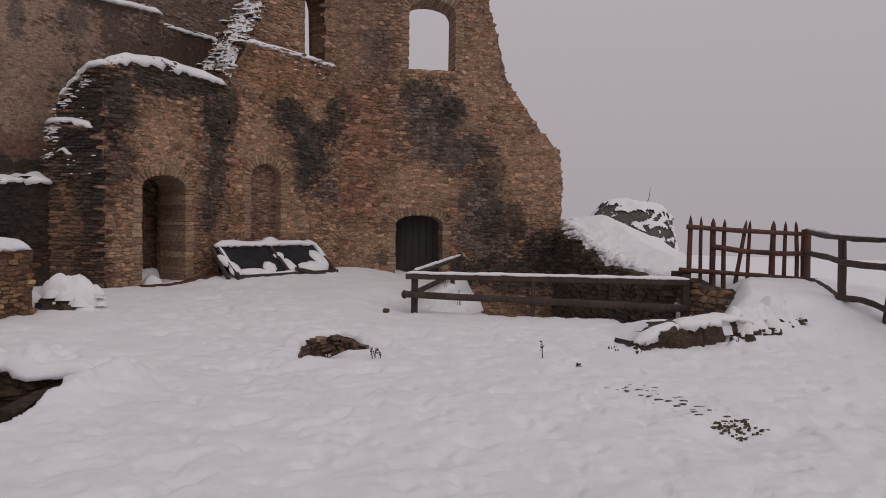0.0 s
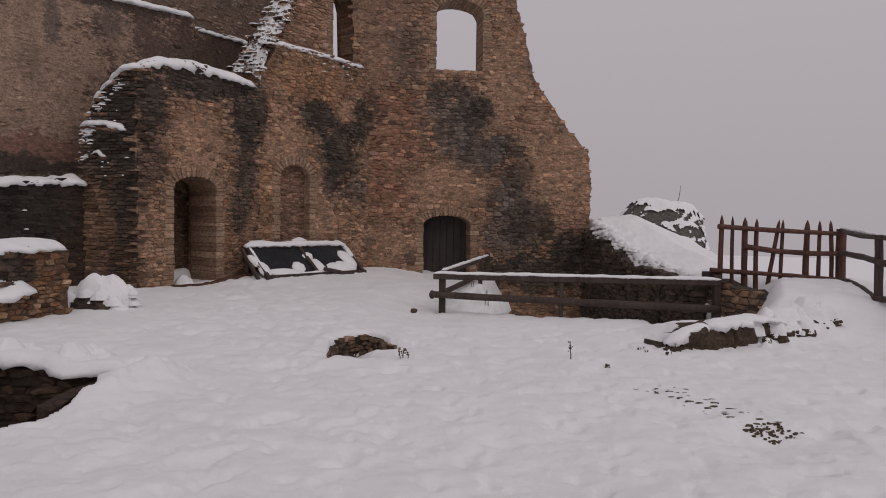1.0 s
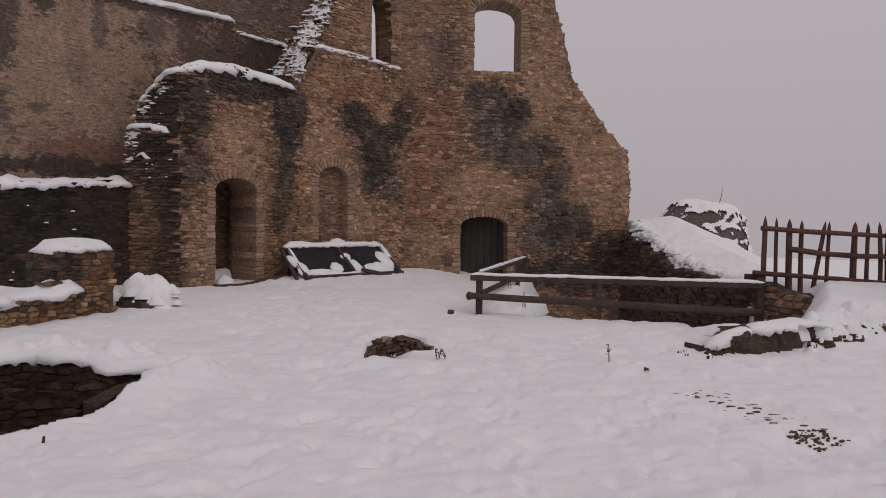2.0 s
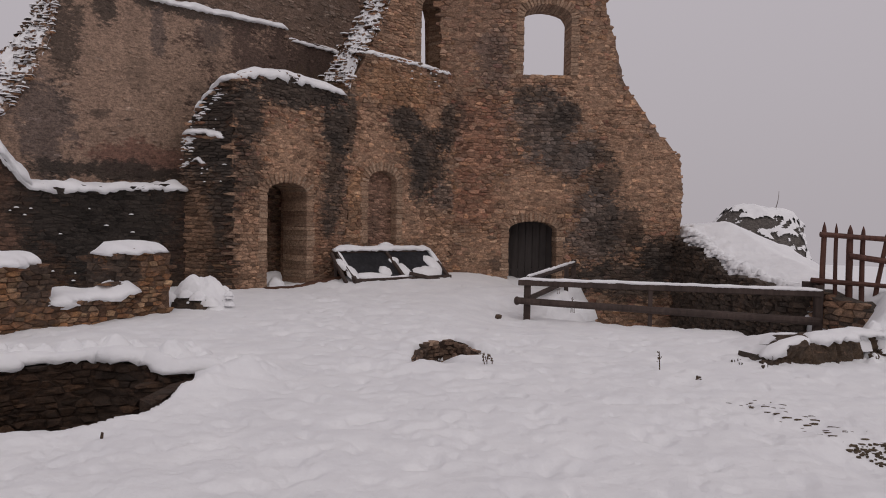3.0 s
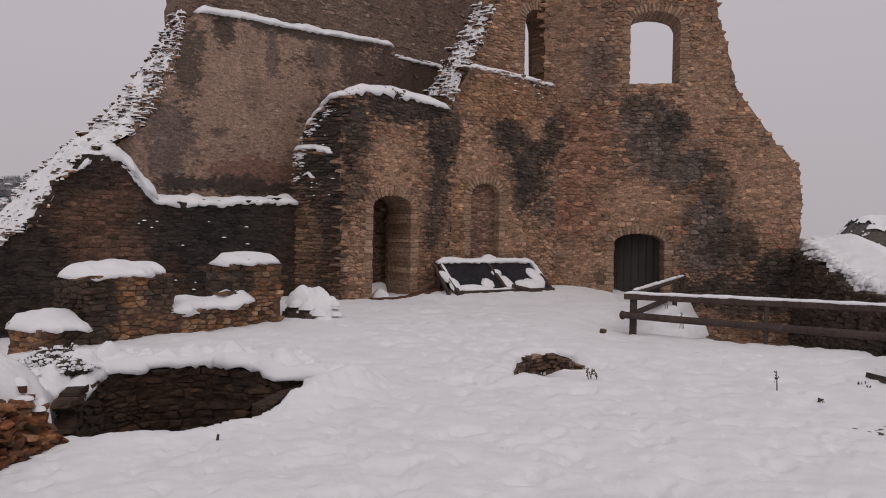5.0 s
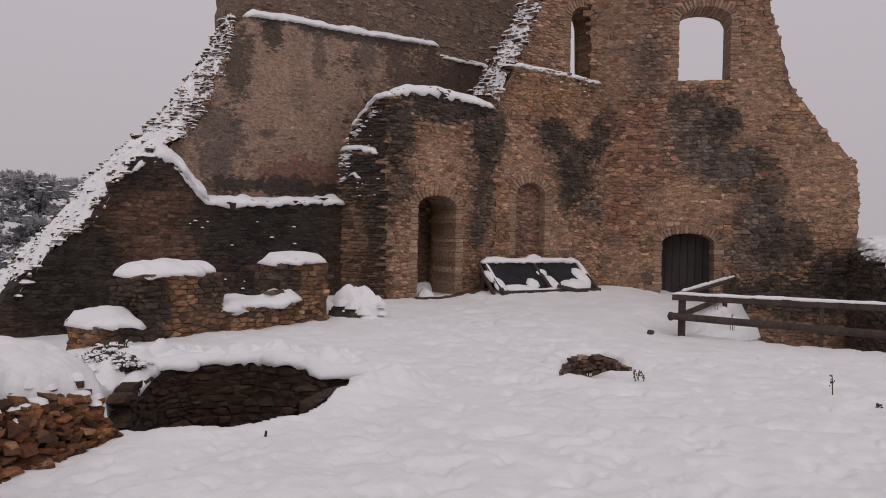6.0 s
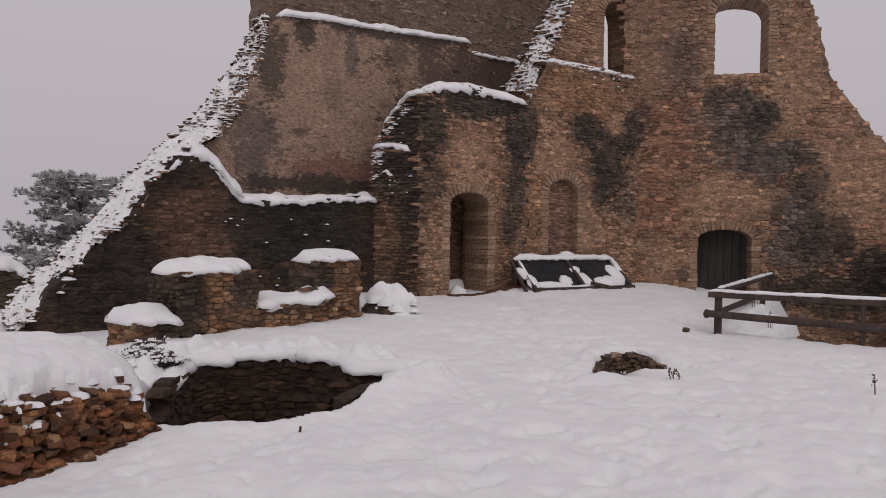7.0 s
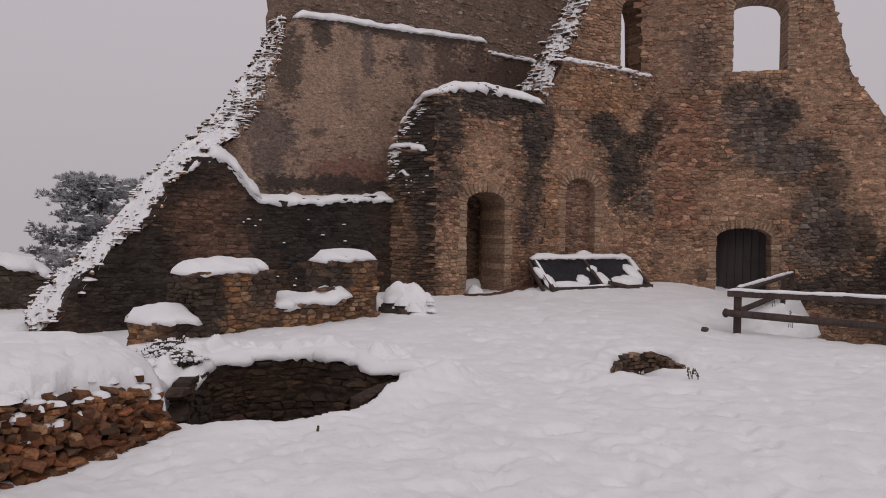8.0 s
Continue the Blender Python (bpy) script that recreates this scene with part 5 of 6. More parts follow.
def stone_pile():
    rng = random.Random(71)
    base = tagged(new("stone_pile"), "tumbled dry-stone pile of rusty brown stones", "stone pile")
    records, soup = [], Soup()
    y = 2.2
    core = bmesh.new()
    line = [Vector((-4.55, 2.0)), Vector((-4.62, 3.3)), Vector((-4.52, 4.0)), Vector((-4.66, 4.82)), Vector((-5.05, 5.15))]
    tops = [0.46, 0.45, 0.41, 0.34, 0.26]
    bases = [-0.15, -0.12, -0.05, -0.08, -0.3]
    for (a, b), (ta, tb), (ba, bb) in zip(zip(line, line[1:]), zip(tops, tops[1:]), zip(bases, bases[1:])):
        d = b - a
        n = Vector((-d.y, d.x)).normalized()
        vs = [core.verts.new((p.x + n.x * o, p.y + n.y * o, z)) for p, t, lo in ((a, ta, ba), (b, tb, bb)) for o, z in ((0.10, lo - 0.3), (0.30, t - 0.12), (0.9, t - 0.12), (0.9, lo - 0.3))]
        for f in ((0, 4, 5, 1), (1, 5, 6, 2), (2, 6, 7, 3)):
            core.faces.new([vs[i] for i in f])
        z = min(ba, bb) - 0.05
        while z < max(ta, tb) + 0.03:
            h = rng.uniform(0.03, 0.065)
            s = rng.uniform(-0.1, 0.05)
            while s < d.length:
                w = rng.uniform(0.05, 0.13)
                t = (s + w / 2) / d.length
                lo, hi = ba + (bb - ba) * t, ta + (tb - ta) * t
                if lo - 0.1 < z < hi:
                    lean = 0.26 * (z - lo) / max(0.2, hi - lo)
                    p = a + d * t + n * (lean + rng.uniform(-0.02, 0.09))
                    turn = math.atan2(d.y, d.x) + rng.gauss(0, 0.28)
                    m = (Matrix.Translation((p.x, p.y, z + h / 2 + rng.uniform(-0.02, 0.02))) @ Euler((rng.gauss(0, 0.2), rng.gauss(0, 0.2), turn)).to_matrix().to_4x4()
                         @ Matrix.Diagonal((w * 1.25, rng.uniform(0.14, 0.28), h * 1.3, 1)))
                    records.append((*rng.choice(CHUNKS), m))
                    top = z + h > hi - 0.11
                    if (top and rng.random() < 0.3) or rng.random() < 0.025:
                        soup.add(*dome(rng, (p.x + n.x * 0.07, p.y + n.y * 0.07, z + h * 1.05), w * rng.uniform(0.4, 0.75), rng.uniform(0.05, 0.09), rng.uniform(0.03, 0.06), turn, 4, 12))
                s += w
            z += h
    part("core", core, fill_mat, base)
    records.sort(key=lambda r: -r[2].translation.y)
    lay_stones(records, pile_stone, base, 300)
    for q in range(58):  # lumps of snow along the top, settled between the stones
        t = rng.random()
        f = t * (len(line) - 1.001)
        i = int(f)
        p, hi = line[i].lerp(line[i + 1], f - i), tops[i] + (tops[i + 1] - tops[i]) * (f - i)
        back = rng.random() ** 1.5 * 0.45
        w = rng.uniform(0.06, 0.16)
        snow_blob("snow_clump", (p.x - 0.33 - 0.5 * w - back, p.y, hi - 0.06 - 0.2 * w + 0.1 * back), w * rng.uniform(0.7, 1.1), w * rng.uniform(0.7, 1.1), w * rng.uniform(0.5, 0.7) + 0.03, 500 + q, rng.uniform(0, 3), 7, 18, base, "", 0.5, (2.0, 0.75), 0.5)
    for q in range(16):  # stones lying on top, under the snow's edge
        t = rng.random()
        x, yy = -4.98 - rng.random() * 0.2, 2.3 + 2.7 * t
        w = rng.uniform(0.12, 0.26)
        zz = 0.50 - 0.12 * t + rng.uniform(-0.02, 0.05)
        v, f, m = slab(rng, (x, yy, zz), (w, w * 0.8, 0.09), rng.uniform(0, 3))
        ob = new("stone", stone_mesh(v, f, pile_stone))
        ob.parent, ob.matrix_basis = base, m
        soup.add(*dome(rng, (x, yy, zz + 0.04), w * 0.55, w * 0.5, 0.07, rng.uniform(0, 3)))
    tagged(soup.link("snow_dusting", snow_mat, base, True), "white snow caught on the stones", kind="stuff")


stone_pile()


# ---- moat behind the front fence: dark bank under the hill ----


def bank_wall(name, a, b, z0, za, zb, seed, label, singles=120, material=bank_stone):
    """Rough retaining wall between two points, with a top that runs from za to zb."""
    d = Vector(b) - Vector(a)
    n = 7
    rng = random.Random(seed)
    outline = [(0, z0), (d.length, z0)] + [(d.length * (1 - i / n), zb + (za - zb) * i / n + rng.uniform(-0.08, 0.04)) for i in range(n + 1)]
    body = wall_body(name, a, d.normalized(), outline, [], 0.5, bank_mortar, rng=rng)
    tagged(body, label, "retaining wall", kind="structure")
    lay_stones(rubble(rng, outline, row=(0.06, 0.18), length=(0.14, 0.45), proud=(0.0, 0.08), ragged=0.1), material, body, singles)


# The shade on this cut bank is put into its near-black stone colour.
bank_wall("wall_bank", (3.82, 24.9), (4.40, 20.5), -2.2, 1.52, 0.66, 81, "stone bank under the snowy hill, darkened with its own shade")
bank_wall("wall_bank_front", (4.38, 20.6), (4.92, 16.15), -2.2, 0.62, 0.46, 82, "stone bank running to the fence, darkened with its own shade")
corner_stone = stone_material("moat_corner_stone", [tuple(c * 0.62 for c in p) for p in BROWN], dark=0.5)


bank_wall("wall_scarp", (2.7, 10.15), (4.35, 11.0), -0.5, 0.02, 0.36, 89, "low scarp of dark rock in the snow", 80)


def rocks(name, spots, material, label, category="rock", group="", seed=1, rough=0.25):
    rng = random.Random(seed)
    for x, y, z, sx, sy, sz in spots:
        ob = part(name, crag(rng, (x, y, z), (sx, sy, sz), 26), material)
        tagged(ob, label, category, group)


rock_mat = stone_material("scarp_rock", [(0.045, 0.032, 0.024), (0.10, 0.068, 0.046), (0.065, 0.047, 0.034), (0.14, 0.085, 0.055)], mortar=True, dark=0.6)
turf_mat = plain_material("wet_brown_turf", (0.05, 0.037, 0.025), (0.15, 0.11, 0.07), 30)
rock_rng = random.Random(83)
SCARP = [(2.62, 10.02, 0.03), (2.80, 9.95, 0.13), (3.05, 9.96, 0.26), (3.40, 10.12, 0.34), (3.83, 10.35, 0.38), (4.34, 10.78, 0.38), (4.80, 11.14, 0.28), (5.2, 11.46, 0.10)]


def scarp_face():
    """A low cut face of earth and rock under the snow of the rise."""
    n, up = 110, 12
    verts, faces = [], []
    feet = [z_at(q[0], q[1] - 0.35) - 0.04 for q in SCARP]
    for i in range(n + 1):
        f = i / n * (len(SCARP) - 1)
        j = min(int(f), len(SCARP) - 2)
        a, b = Vector(SCARP[j]), Vector(SCARP[j + 1])
        p = a.lerp(b, f - j)
        side = Vector((-(b - a).y, (b - a).x, 0)).normalized()
        step = 0.10 * math.floor(2.2 * float(fbm(f * 1.7, 3.0, 71, 2)) + 0.5)
        for k in range(up + 1):
            u = k / up
            deep = 0.03 + 0.10 * u + step * u + 0.10 * float(fbm(f * 4.5, u * 3.0, 72, 4)) + 0.16 * max(0.0, 1 - abs(f - 4.9) * 4)
            h = p.z * min(1.0, u / 0.72) * (1 + 0.14 * float(fbm(f * 5, 1.0, 73, 3)))
            if u > 0.72:
                deep += 0.55 * (u - 0.72) / 0.28
                h -= 0.10 * (u - 0.72) / 0.28
            q = p + side * deep
            verts.append((q.x, q.y, feet[j] + (feet[j + 1] - feet[j]) * (f - j) + h + 0.04 * u))
    for i in range(n):
        for k in range(up):
            q = i * (up + 1) + k
            faces.append((q, q + up + 1, q + up + 2, q + 1))
    ob = tagged(mesh_object("rock_outcrop", verts, faces, rock_mat), "low dark cut face of rock and earth under snow", "rock")
    base = z_at(3.4, 9.6)
    for lo, hi, wide, seed in ((1, 3, 0.30, 74), (3, 5, 0.34, 75), (4, 7, 0.5, 76)):
        snow_strip("snow_edge", [(x - 0.10, y + 0.22, base + h + 0.0) for x, y, h in SCARP[lo:hi + 1]], wide, 0.055, seed, ob, 0.08, "ragged edge of snow over the rock", 0.04)
    rng = random.Random(77)
    for k in range(34):
        x = 4.15 + 1.6 * rng.random() ** 1.3
        y = 10.85 + 0.62 * (x - 4.34) + rng.gauss(0.14, 0.16)
        w = rng.uniform(0.06, 0.2)
        snow_blob("snow_clump", (x, y, z_at(x, y) - 0.45 * w - 0.02), w * 1.4, w * 1.1, w * rng.uniform(0.8, 1.2), 340 + k, rng.uniform(0, 3), 8, 22, ob, "", 0.6, (2.0, 0.8), 0.6)
    for k in range(46):
        x = 4.2 + 1.6 * rng.random() ** 1.5 if k < 40 else rng.uniform(2.3, 2.75)
        y = (10.85 + 0.62 * (x - 4.34) if k < 40 else 10.05) + rng.gauss(0, 0.12)
        w = rng.uniform(0.03, 0.10) if k < 40 else rng.uniform(0.02, 0.05)
        stone = part("rock", crag(rng, (x, y, z_at(x, y) + 0.02), (w, w * 0.7, w * 0.8), 20), rock_mat)
        tagged(stone, "dark broken rock at the snowy scarp", "rock", "rocks at the scarp")
        if k % 3:
            snow_blob("snow_patch", (x, y, z_at(x, y) + w * 0.5), w * 0.8, w * 0.6, 0.05, 320 + k, rng.uniform(0, 3), 5, 14, stone)


scarp_face()
spots = []
for k in range(74):
    v = rock_rng.random()
    x, y = 1.95 + 0.80 * v + rock_rng.gauss(0, 0.14), 7.8 - 1.35 * v + rock_rng.gauss(0, 0.10)
    w = rock_rng.uniform(0.006, 0.026)
    spots.append((x, y, z_at(x, y) - 0.004, w * 2.0, w * 0.7, w * 0.5))
for k in range(80):
    a, r = rock_rng.uniform(0, 6.28), math.sqrt(rock_rng.random())
    x, y = 2.63 + 0.22 * r * math.cos(a), 6.42 + 0.17 * r * math.sin(a)
    w = rock_rng.uniform(0.007, 0.021)
    spots.append((x, y, z_at(x, y) + 0.006, w, w * 0.7, w * 0.7))
rocks("rock", spots, turf_mat, "bit of wet brown turf showing through thin snow", "turf", "turf in the snow", seed=84)
rocks("rock", [(-1.08, 14.05, 0.0, 0.075, 0.06, 0.05)], rock_mat, "single brown stone in the trodden snow", seed=85)
# far hump of rubble in the mist and the near corner masonry of the moat
far_rock = stone_material("far_rubble", [(0.085, 0.078, 0.074), (0.14, 0.127, 0.118), (0.105, 0.095, 0.087)], mortar=True, dark=0.3)


def far_hump():
    rng = random.Random(86)
    centre = Vector((9.0, 35.0, 0.55))
    ob = part("rubble_mound", boulder(rng, centre, (2.25, 1.6, 2.3), 0.16, 5), far_rock)
    tagged(ob, "dark rubble mound with snow on its crown", "rubble mound")
    cover = boulder(random.Random(86), centre, (2.25, 1.6, 2.3), 0.16, 6)
    cover.normal_update()
    bare = []
    for f in cover.faces:
        q = f.calc_center_median() - centre
        patch = noise.noise(q * 1.3) + 0.7 * noise.noise(q * 3.7 + Vector((9, 1, 4))) + 0.4 * noise.noise(q * 9)
        if 1.3 * f.normal.z + 0.34 * patch + 0.14 * q.x < 0.66:
            bare.append(f)
    bmesh.ops.delete(cover, geom=bare, context="FACES")
    for v in cover.verts:
        v.co += v.normal * 0.07 + Vector((0, 0, 0.05))
    part("snow_cover", cover, snow_mat, ob, "patchy white snow", True)
    stalk = log(bmesh.new(), centre + Vector((0.75, 0.2, 2.1)), centre + Vector((0.9, 0.2, 3.0)), 0.02, 0.008, rng, 0.05, 5, 5)
    part("stalk", stalk, stem_mat, ob)


far_hump()


def hill_edge_snow():
    """Ragged snow hanging over the edge of the hill above the moat."""
    rng = random.Random(87)
    soup = Soup()
    for k in range(900):
        t = rng.random()
        y = 24.4 - 8.2 * t
        drop = rng.random() ** 1.6
        x = float(np.interp(y, [16, 18.4, 21.5, 24.6], [5.2, 4.93, 4.6, 4.1])) + 0.10 - 0.42 * drop + rng.gauss(0, 0.05)
        reach = 0.5 + 0.5 * float(fbm(y * 1.4, 2.0, 91, 3))
        if drop > reach:
            continue
        z = z_at(x + 0.45, y)
        if z < -0.2:
            continue
        w = rng.uniform(0.03, 0.15) * (1.15 - 0.7 * drop)
        soup.add(*dome(rng, (x, y, z - 0.06 - 0.62 * drop + rng.uniform(-0.06, 0.05)), w * rng.uniform(0.7, 1.4), w, w * rng.uniform(0.7, 1.1), rng.uniform(0, 3), 3, 8))
    tagged(soup.link("snow_edge", snow_mat, None, True), "ragged snow hanging over the hill edge", "snow", kind="stuff")


hill_edge_snow()
bank_wall("wall_moat_corner", (5.25, 16.2), (5.98, 14.9), -0.9, 0.56, 0.3, 88, "brown rubble corner of the moat under the picket fence", 80, corner_stone)


# ---- fences ----
def snow_on_rail(parent, a, b, w=0.05, h=0.035, seed=1):
    a, b = Vector(a), Vector(b)
    n = max(3, int((b - a).length / 0.12))
    return snow_strip("snow_line", [a.lerp(b, i / n) for i in range(n + 1)], w * 2, h, seed, parent, droop=0.012, step=0.1)


def moat_fence():
    rng = random.Random(101)
    fence = tagged(new("rail_fence"), "dark brown two-rail timber fence with snow on its rails", "fence")
    A, M, B = Vector((-0.62, 16.3, 0)), Vector((2.0, 16.05, 0)), Vector((5.3, 15.9, 0))
    R1, R2 = Vector((0.28, 20.3, 0)), Vector((0.55, 23.6, 0))
    for p, lo, hi, w in ((A, -0.35, 0.62, 0.15), (M, -0.5, 0.66, 0.085), (B, -0.6, 0.66, 0.16), (R1, -0.5, 0.66, 0.12), (R2, -0.6, 0.72, 0.15)):
        part("post", beam(bmesh.new(), p + Vector((0, 0, lo)), p + Vector((0, 0, hi)), w, w), old_wood, fence)
    front = Vector((0, -0.10, 0))
    top = ((A + Vector((-0.2, 0, 0.51)) + front, B + Vector((0.05, 0, 0.50)) + front))
    rail = part("rail", beam(bmesh.new(), top[0], top[1], 0.07, 0.14), old_wood, fence)
    snow_on_rail(rail, top[0] + Vector((0, 0, 0.07)), top[1] + Vector((0, 0, 0.07)), 0.05, 0.04, 1)
    part("rail", log(bmesh.new(), A + Vector((-0.2, -0.12, 0.10)), B + Vector((0.0, -0.12, -0.07)), 0.075, 0.085, rng, 0.02, 10), old_wood, fence)
    side = (A + Vector((0.0, 0.1, 0.58)), R2 + Vector((0.02, 0, 0.60)))
    rail = part("rail", log(bmesh.new(), side[0], side[1], 0.06, 0.06, rng, 0.03), old_wood, fence)
    snow_on_rail(rail, side[0] + Vector((0, 0, 0.05)), side[1] + Vector((0, 0, 0.05)), 0.05, 0.04, 2)
    part("rail", log(bmesh.new(), A + Vector((0.0, 0.1, 0.12)), R2 + Vector((0, 0, 0.15)), 0.07, 0.07, rng, 0.03), old_wood, fence)
    part("knot", boulder(rng, A + Vector((-0.22, -0.12, 0.10)), (0.07, 0.09, 0.10), 0.1, 2), old_wood, fence)


moat_fence()


def picket_fence():
    rng = random.Random(102)
    fence = tagged(new("picket_fence"), "crooked reddish picket fence of peeled branches", "fence")
    y = 16.0
    for x0, z0, x1, z1, r in ((5.30, 1.70, 7.92, 1.58, 0.055), (5.85, 1.27, 8.0, 1.16, 0.06), (5.16, 0.76, 8.23, 0.57, 0.05)):
        mid = (x0 + x1) / 2
        bm = bmesh.new()
        log(bm, (x0, y - 0.07, z0), (x1, y - 0.07, z1), r, r * 0.85, rng, 0.05, 8, 9)
        part("rail", bm, red_wood, fence)
    for xt, zt, xb, r in ((5.40, 1.95, 5.37, 0.06), (5.63, 1.93, 5.67, 0.045), (5.90, 1.90, 5.92, 0.075), (6.15, 1.88, 6.16, 0.055), (6.62, 1.86, 6.39, 0.05), (6.70, 1.86, 6.67, 0.045), (7.22, 1.86, 7.21, 0.07), (7.48, 1.85, 7.48, 0.048), (7.70, 1.86, 7.76, 0.05)):
        bm = bmesh.new()
        log(bm, (xb, y, min(0.45, z_at(xb, y)) - 0.15), (xt, y + rng.uniform(-0.02, 0.02), zt), r, r * 0.85, rng, 0.015, 8, 6, 0.12)
        part("picket", bm, red_wood, fence)
    part("post", log(bmesh.new(), (7.97, y + 0.02, 0.2), (7.95, y + 0.02, 1.68), 0.10, 0.10, rng, 0.01, 10), red_wood, fence)
    part("plank_end", beam(bmesh.new(), (5.05, y + 0.1, 0.62), (5.45, y + 0.1, 0.62), 0.12, 0.2), old_wood, fence)


picket_fence()


def pole_fence():
    rng = random.Random(103)
    fence = tagged(new("pole_fence"), "weathered three-rail fence of bent poles", "fence")
    stops = [Vector((7.95, 15.95, 0)), Vector((6.78, 12.4, 0)), Vector((7.04, 11.6, 0)), Vector((7.4, 9.5, 0))]
    heights = [(1.66, 1.17, 0.58), (1.57, 1.16, 0.54), (1.55, 1.12, 0.47), (1.5, 1.1, 0.45)]
    for p, q, hp, hq in zip(stops, stops[1:], heights, heights[1:]):
        for a, b, r in zip(hp, hq, (0.045, 0.06, 0.055)):
            rail = part("rail", log(bmesh.new(), p + Vector((-0.05, -0.03, a)), q + Vector((-0.05, -0.03, b)), r, r * 0.9, rng, 0.06, 8, 9), old_wood, fence)
            if r == 0.045:
                snow_on_rail(rail, p + Vector((-0.05, -0.03, a + 0.04)), q + Vector((-0.05, -0.03, b + 0.04)), 0.03, 0.025, 5)
    for p, top, r, lean in zip(stops[1:], (1.58, 1.5, 1.5), (0.068, 0.085, 0.1), (-0.02, 0.22, 0.0)):
        part("post", log(bmesh.new(), p + Vector((0.03, 0, -0.1)), p + Vector((lean, 0, top)), r, r * 0.95, rng, 0.01, 10), old_wood, fence)


pole_fence()


# ---- slanting hatch of dark boards at the foot of the court wall ----
def cellar_hatch():
    hatch = tagged(new("cellar_hatch"), "slanting dark board hatch in a timber frame, half under snow", "hatch")
    m = wall_frame(P0 - BN * 0.12, BD)

    def W(s, d, z):
        return m @ Vector((s, d, z))

    lo, hi = -1.05, -0.12     # distance out from the wall at foot and head
    zl, zh = 0.18, 0.95
    boards = []
    for s0, s1 in ((3.05, 4.65), (4.75, 6.35)):
        bm = bmesh.new()
        vs = [bm.verts.new(W(s, d, z)) for s, d, z in ((s0, lo, zl), (s1, lo, zl), (s1, hi, zh), (s0, hi, zh))]
        bm.faces.new(vs)
        bmesh.ops.solidify(bm, geom=bm.faces[:], thickness=0.05)
        boards.append(part("board", bm, black_board, hatch))
    for a, b in (((2.98, lo, zl), (2.98, hi, zh)), ((4.70, lo, zl), (4.70, hi, zh)), ((6.42, lo, zl), (6.42, hi, zh)), ((2.9, lo - 0.03, zl), (6.5, lo - 0.03, zl)), ((2.9, hi, zh), (6.5, hi, zh - 0.02))):
        part("frame_bar", beam(bmesh.new(), W(*a), W(*b), 0.11, 0.13), old_wood, hatch)
    for s in (3.0, 6.4):
        part("leg", beam(bmesh.new(), W(s, hi + 0.02, -0.1), W(s, hi + 0.02, zh), 0.1, 0.1), old_wood, hatch)
    snow_strip("snow_line", [W(2.9, hi, zh + 0.05), W(4.7, hi, zh + 0.05), W(6.5, hi, zh + 0.03)], 0.26, 0.10, 111, hatch, droop=0.06)
    snow_strip("snow_line", [W(2.98, hi, zh + 0.06), W(2.98, lo, zl + 0.06)], 0.13, 0.035, 112, hatch, droop=0.02)
    snow_strip("snow_line", [W(6.42, hi, zh + 0.05), W(6.45, lo + 0.3, zl + 0.28)], 0.2, 0.06, 113, hatch, droop=0.05)
    snow_strip("snow_line", [W(3.1, lo, zl + 0.04), W(4.0, lo, zl + 0.05), W(4.9, lo, zl + 0.05)], 0.14, 0.05, 114, hatch, droop=0.04)
    tilt = math.atan2(zh - zl, hi - lo)
    for k, (s, u, w, l) in enumerate(((3.75, 0.10, 0.62, 0.17), (4.20, 0.26, 0.24, 0.22), (4.95, 0.22, 0.20, 0.42), (4.78, 0.62, 0.17, 0.16), (5.75, 0.20, 0.62, 0.26), (6.20, 0.45, 0.26, 0.42), (5.35, 0.08, 0.4, 0.14), (3.05, 0.25, 0.16, 0.3), (2.9, 0.55, 0.12, 0.24))):
        p = W(s, lo + (hi - lo) * u, zl + (zh - zl) * u)
        ob = snow_blob("snow_patch", (0, 0, 0), w, l, 0.10, 115 + k, 0.15 * (k % 3 - 1), 9, 34, boards[s > 4.7], "", 0.5, (2.0, 0.8), 0.4)
        ob.matrix_basis = Matrix.Translation(p) @ m.to_3x3().to_4x4() @ Matrix.Rotation(tilt, 4, "X")
    part("prop_bar", beam(bmesh.new(), W(2.72, lo + 0.05, zl - 0.05), W(2.82, hi, zh - 0.06), 0.08, 0.1), old_wood, hatch)
    part("broken_bar", beam(bmesh.new(), W(4.85, lo - 0.06, zl + 0.16), W(5.9, lo - 0.16, zl - 0.06), 0.08, 0.10), old_wood, hatch)
    snow_strip("snow_cap", [to_world(P0, BD, 4.6, 1.13, -0.12), to_world(P0, BD, 5.1, 1.12, -0.12)], 0.2, 0.06, 116, court_wall, label="thin snow on a ledge below the niche")


cellar_hatch()


# ---- plants ----
def weed(x, y, h, seed, stems=2, label="dry weed stalk standing in the snow", seeds=9, thick=0.008):
    rng = random.Random(seed)
    plant = tagged(new("weed"), label, "weed")
    for k in range(stems):
        a = Vector((x + rng.uniform(-0.05, 0.05), y + rng.uniform(-0.05, 0.05), z_at(x, y) - 0.05))
        b = a + Vector((rng.uniform(-0.08, 0.08), 0, h * rng.uniform(0.75, 1.05)))
        stem = part("stem", log(bmesh.new(), a, b, thick, thick * 0.6, rng, 0.02, 5, 5), stem_mat, plant)
        soup = Soup()
        for q in range(seeds):
            t = rng.uniform(0.45, 1.0)
            p = a.lerp(b, t)
            soup.add(*dome(rng, (p.x + rng.uniform(-0.03, 0.03), p.y, p.z), 0.012, 0.007, 0.018, rng.uniform(0, 3), 2, 5))
        if soup.count:
            tagged(soup.link("seed_spray", stem_mat, stem), kind="stuff")


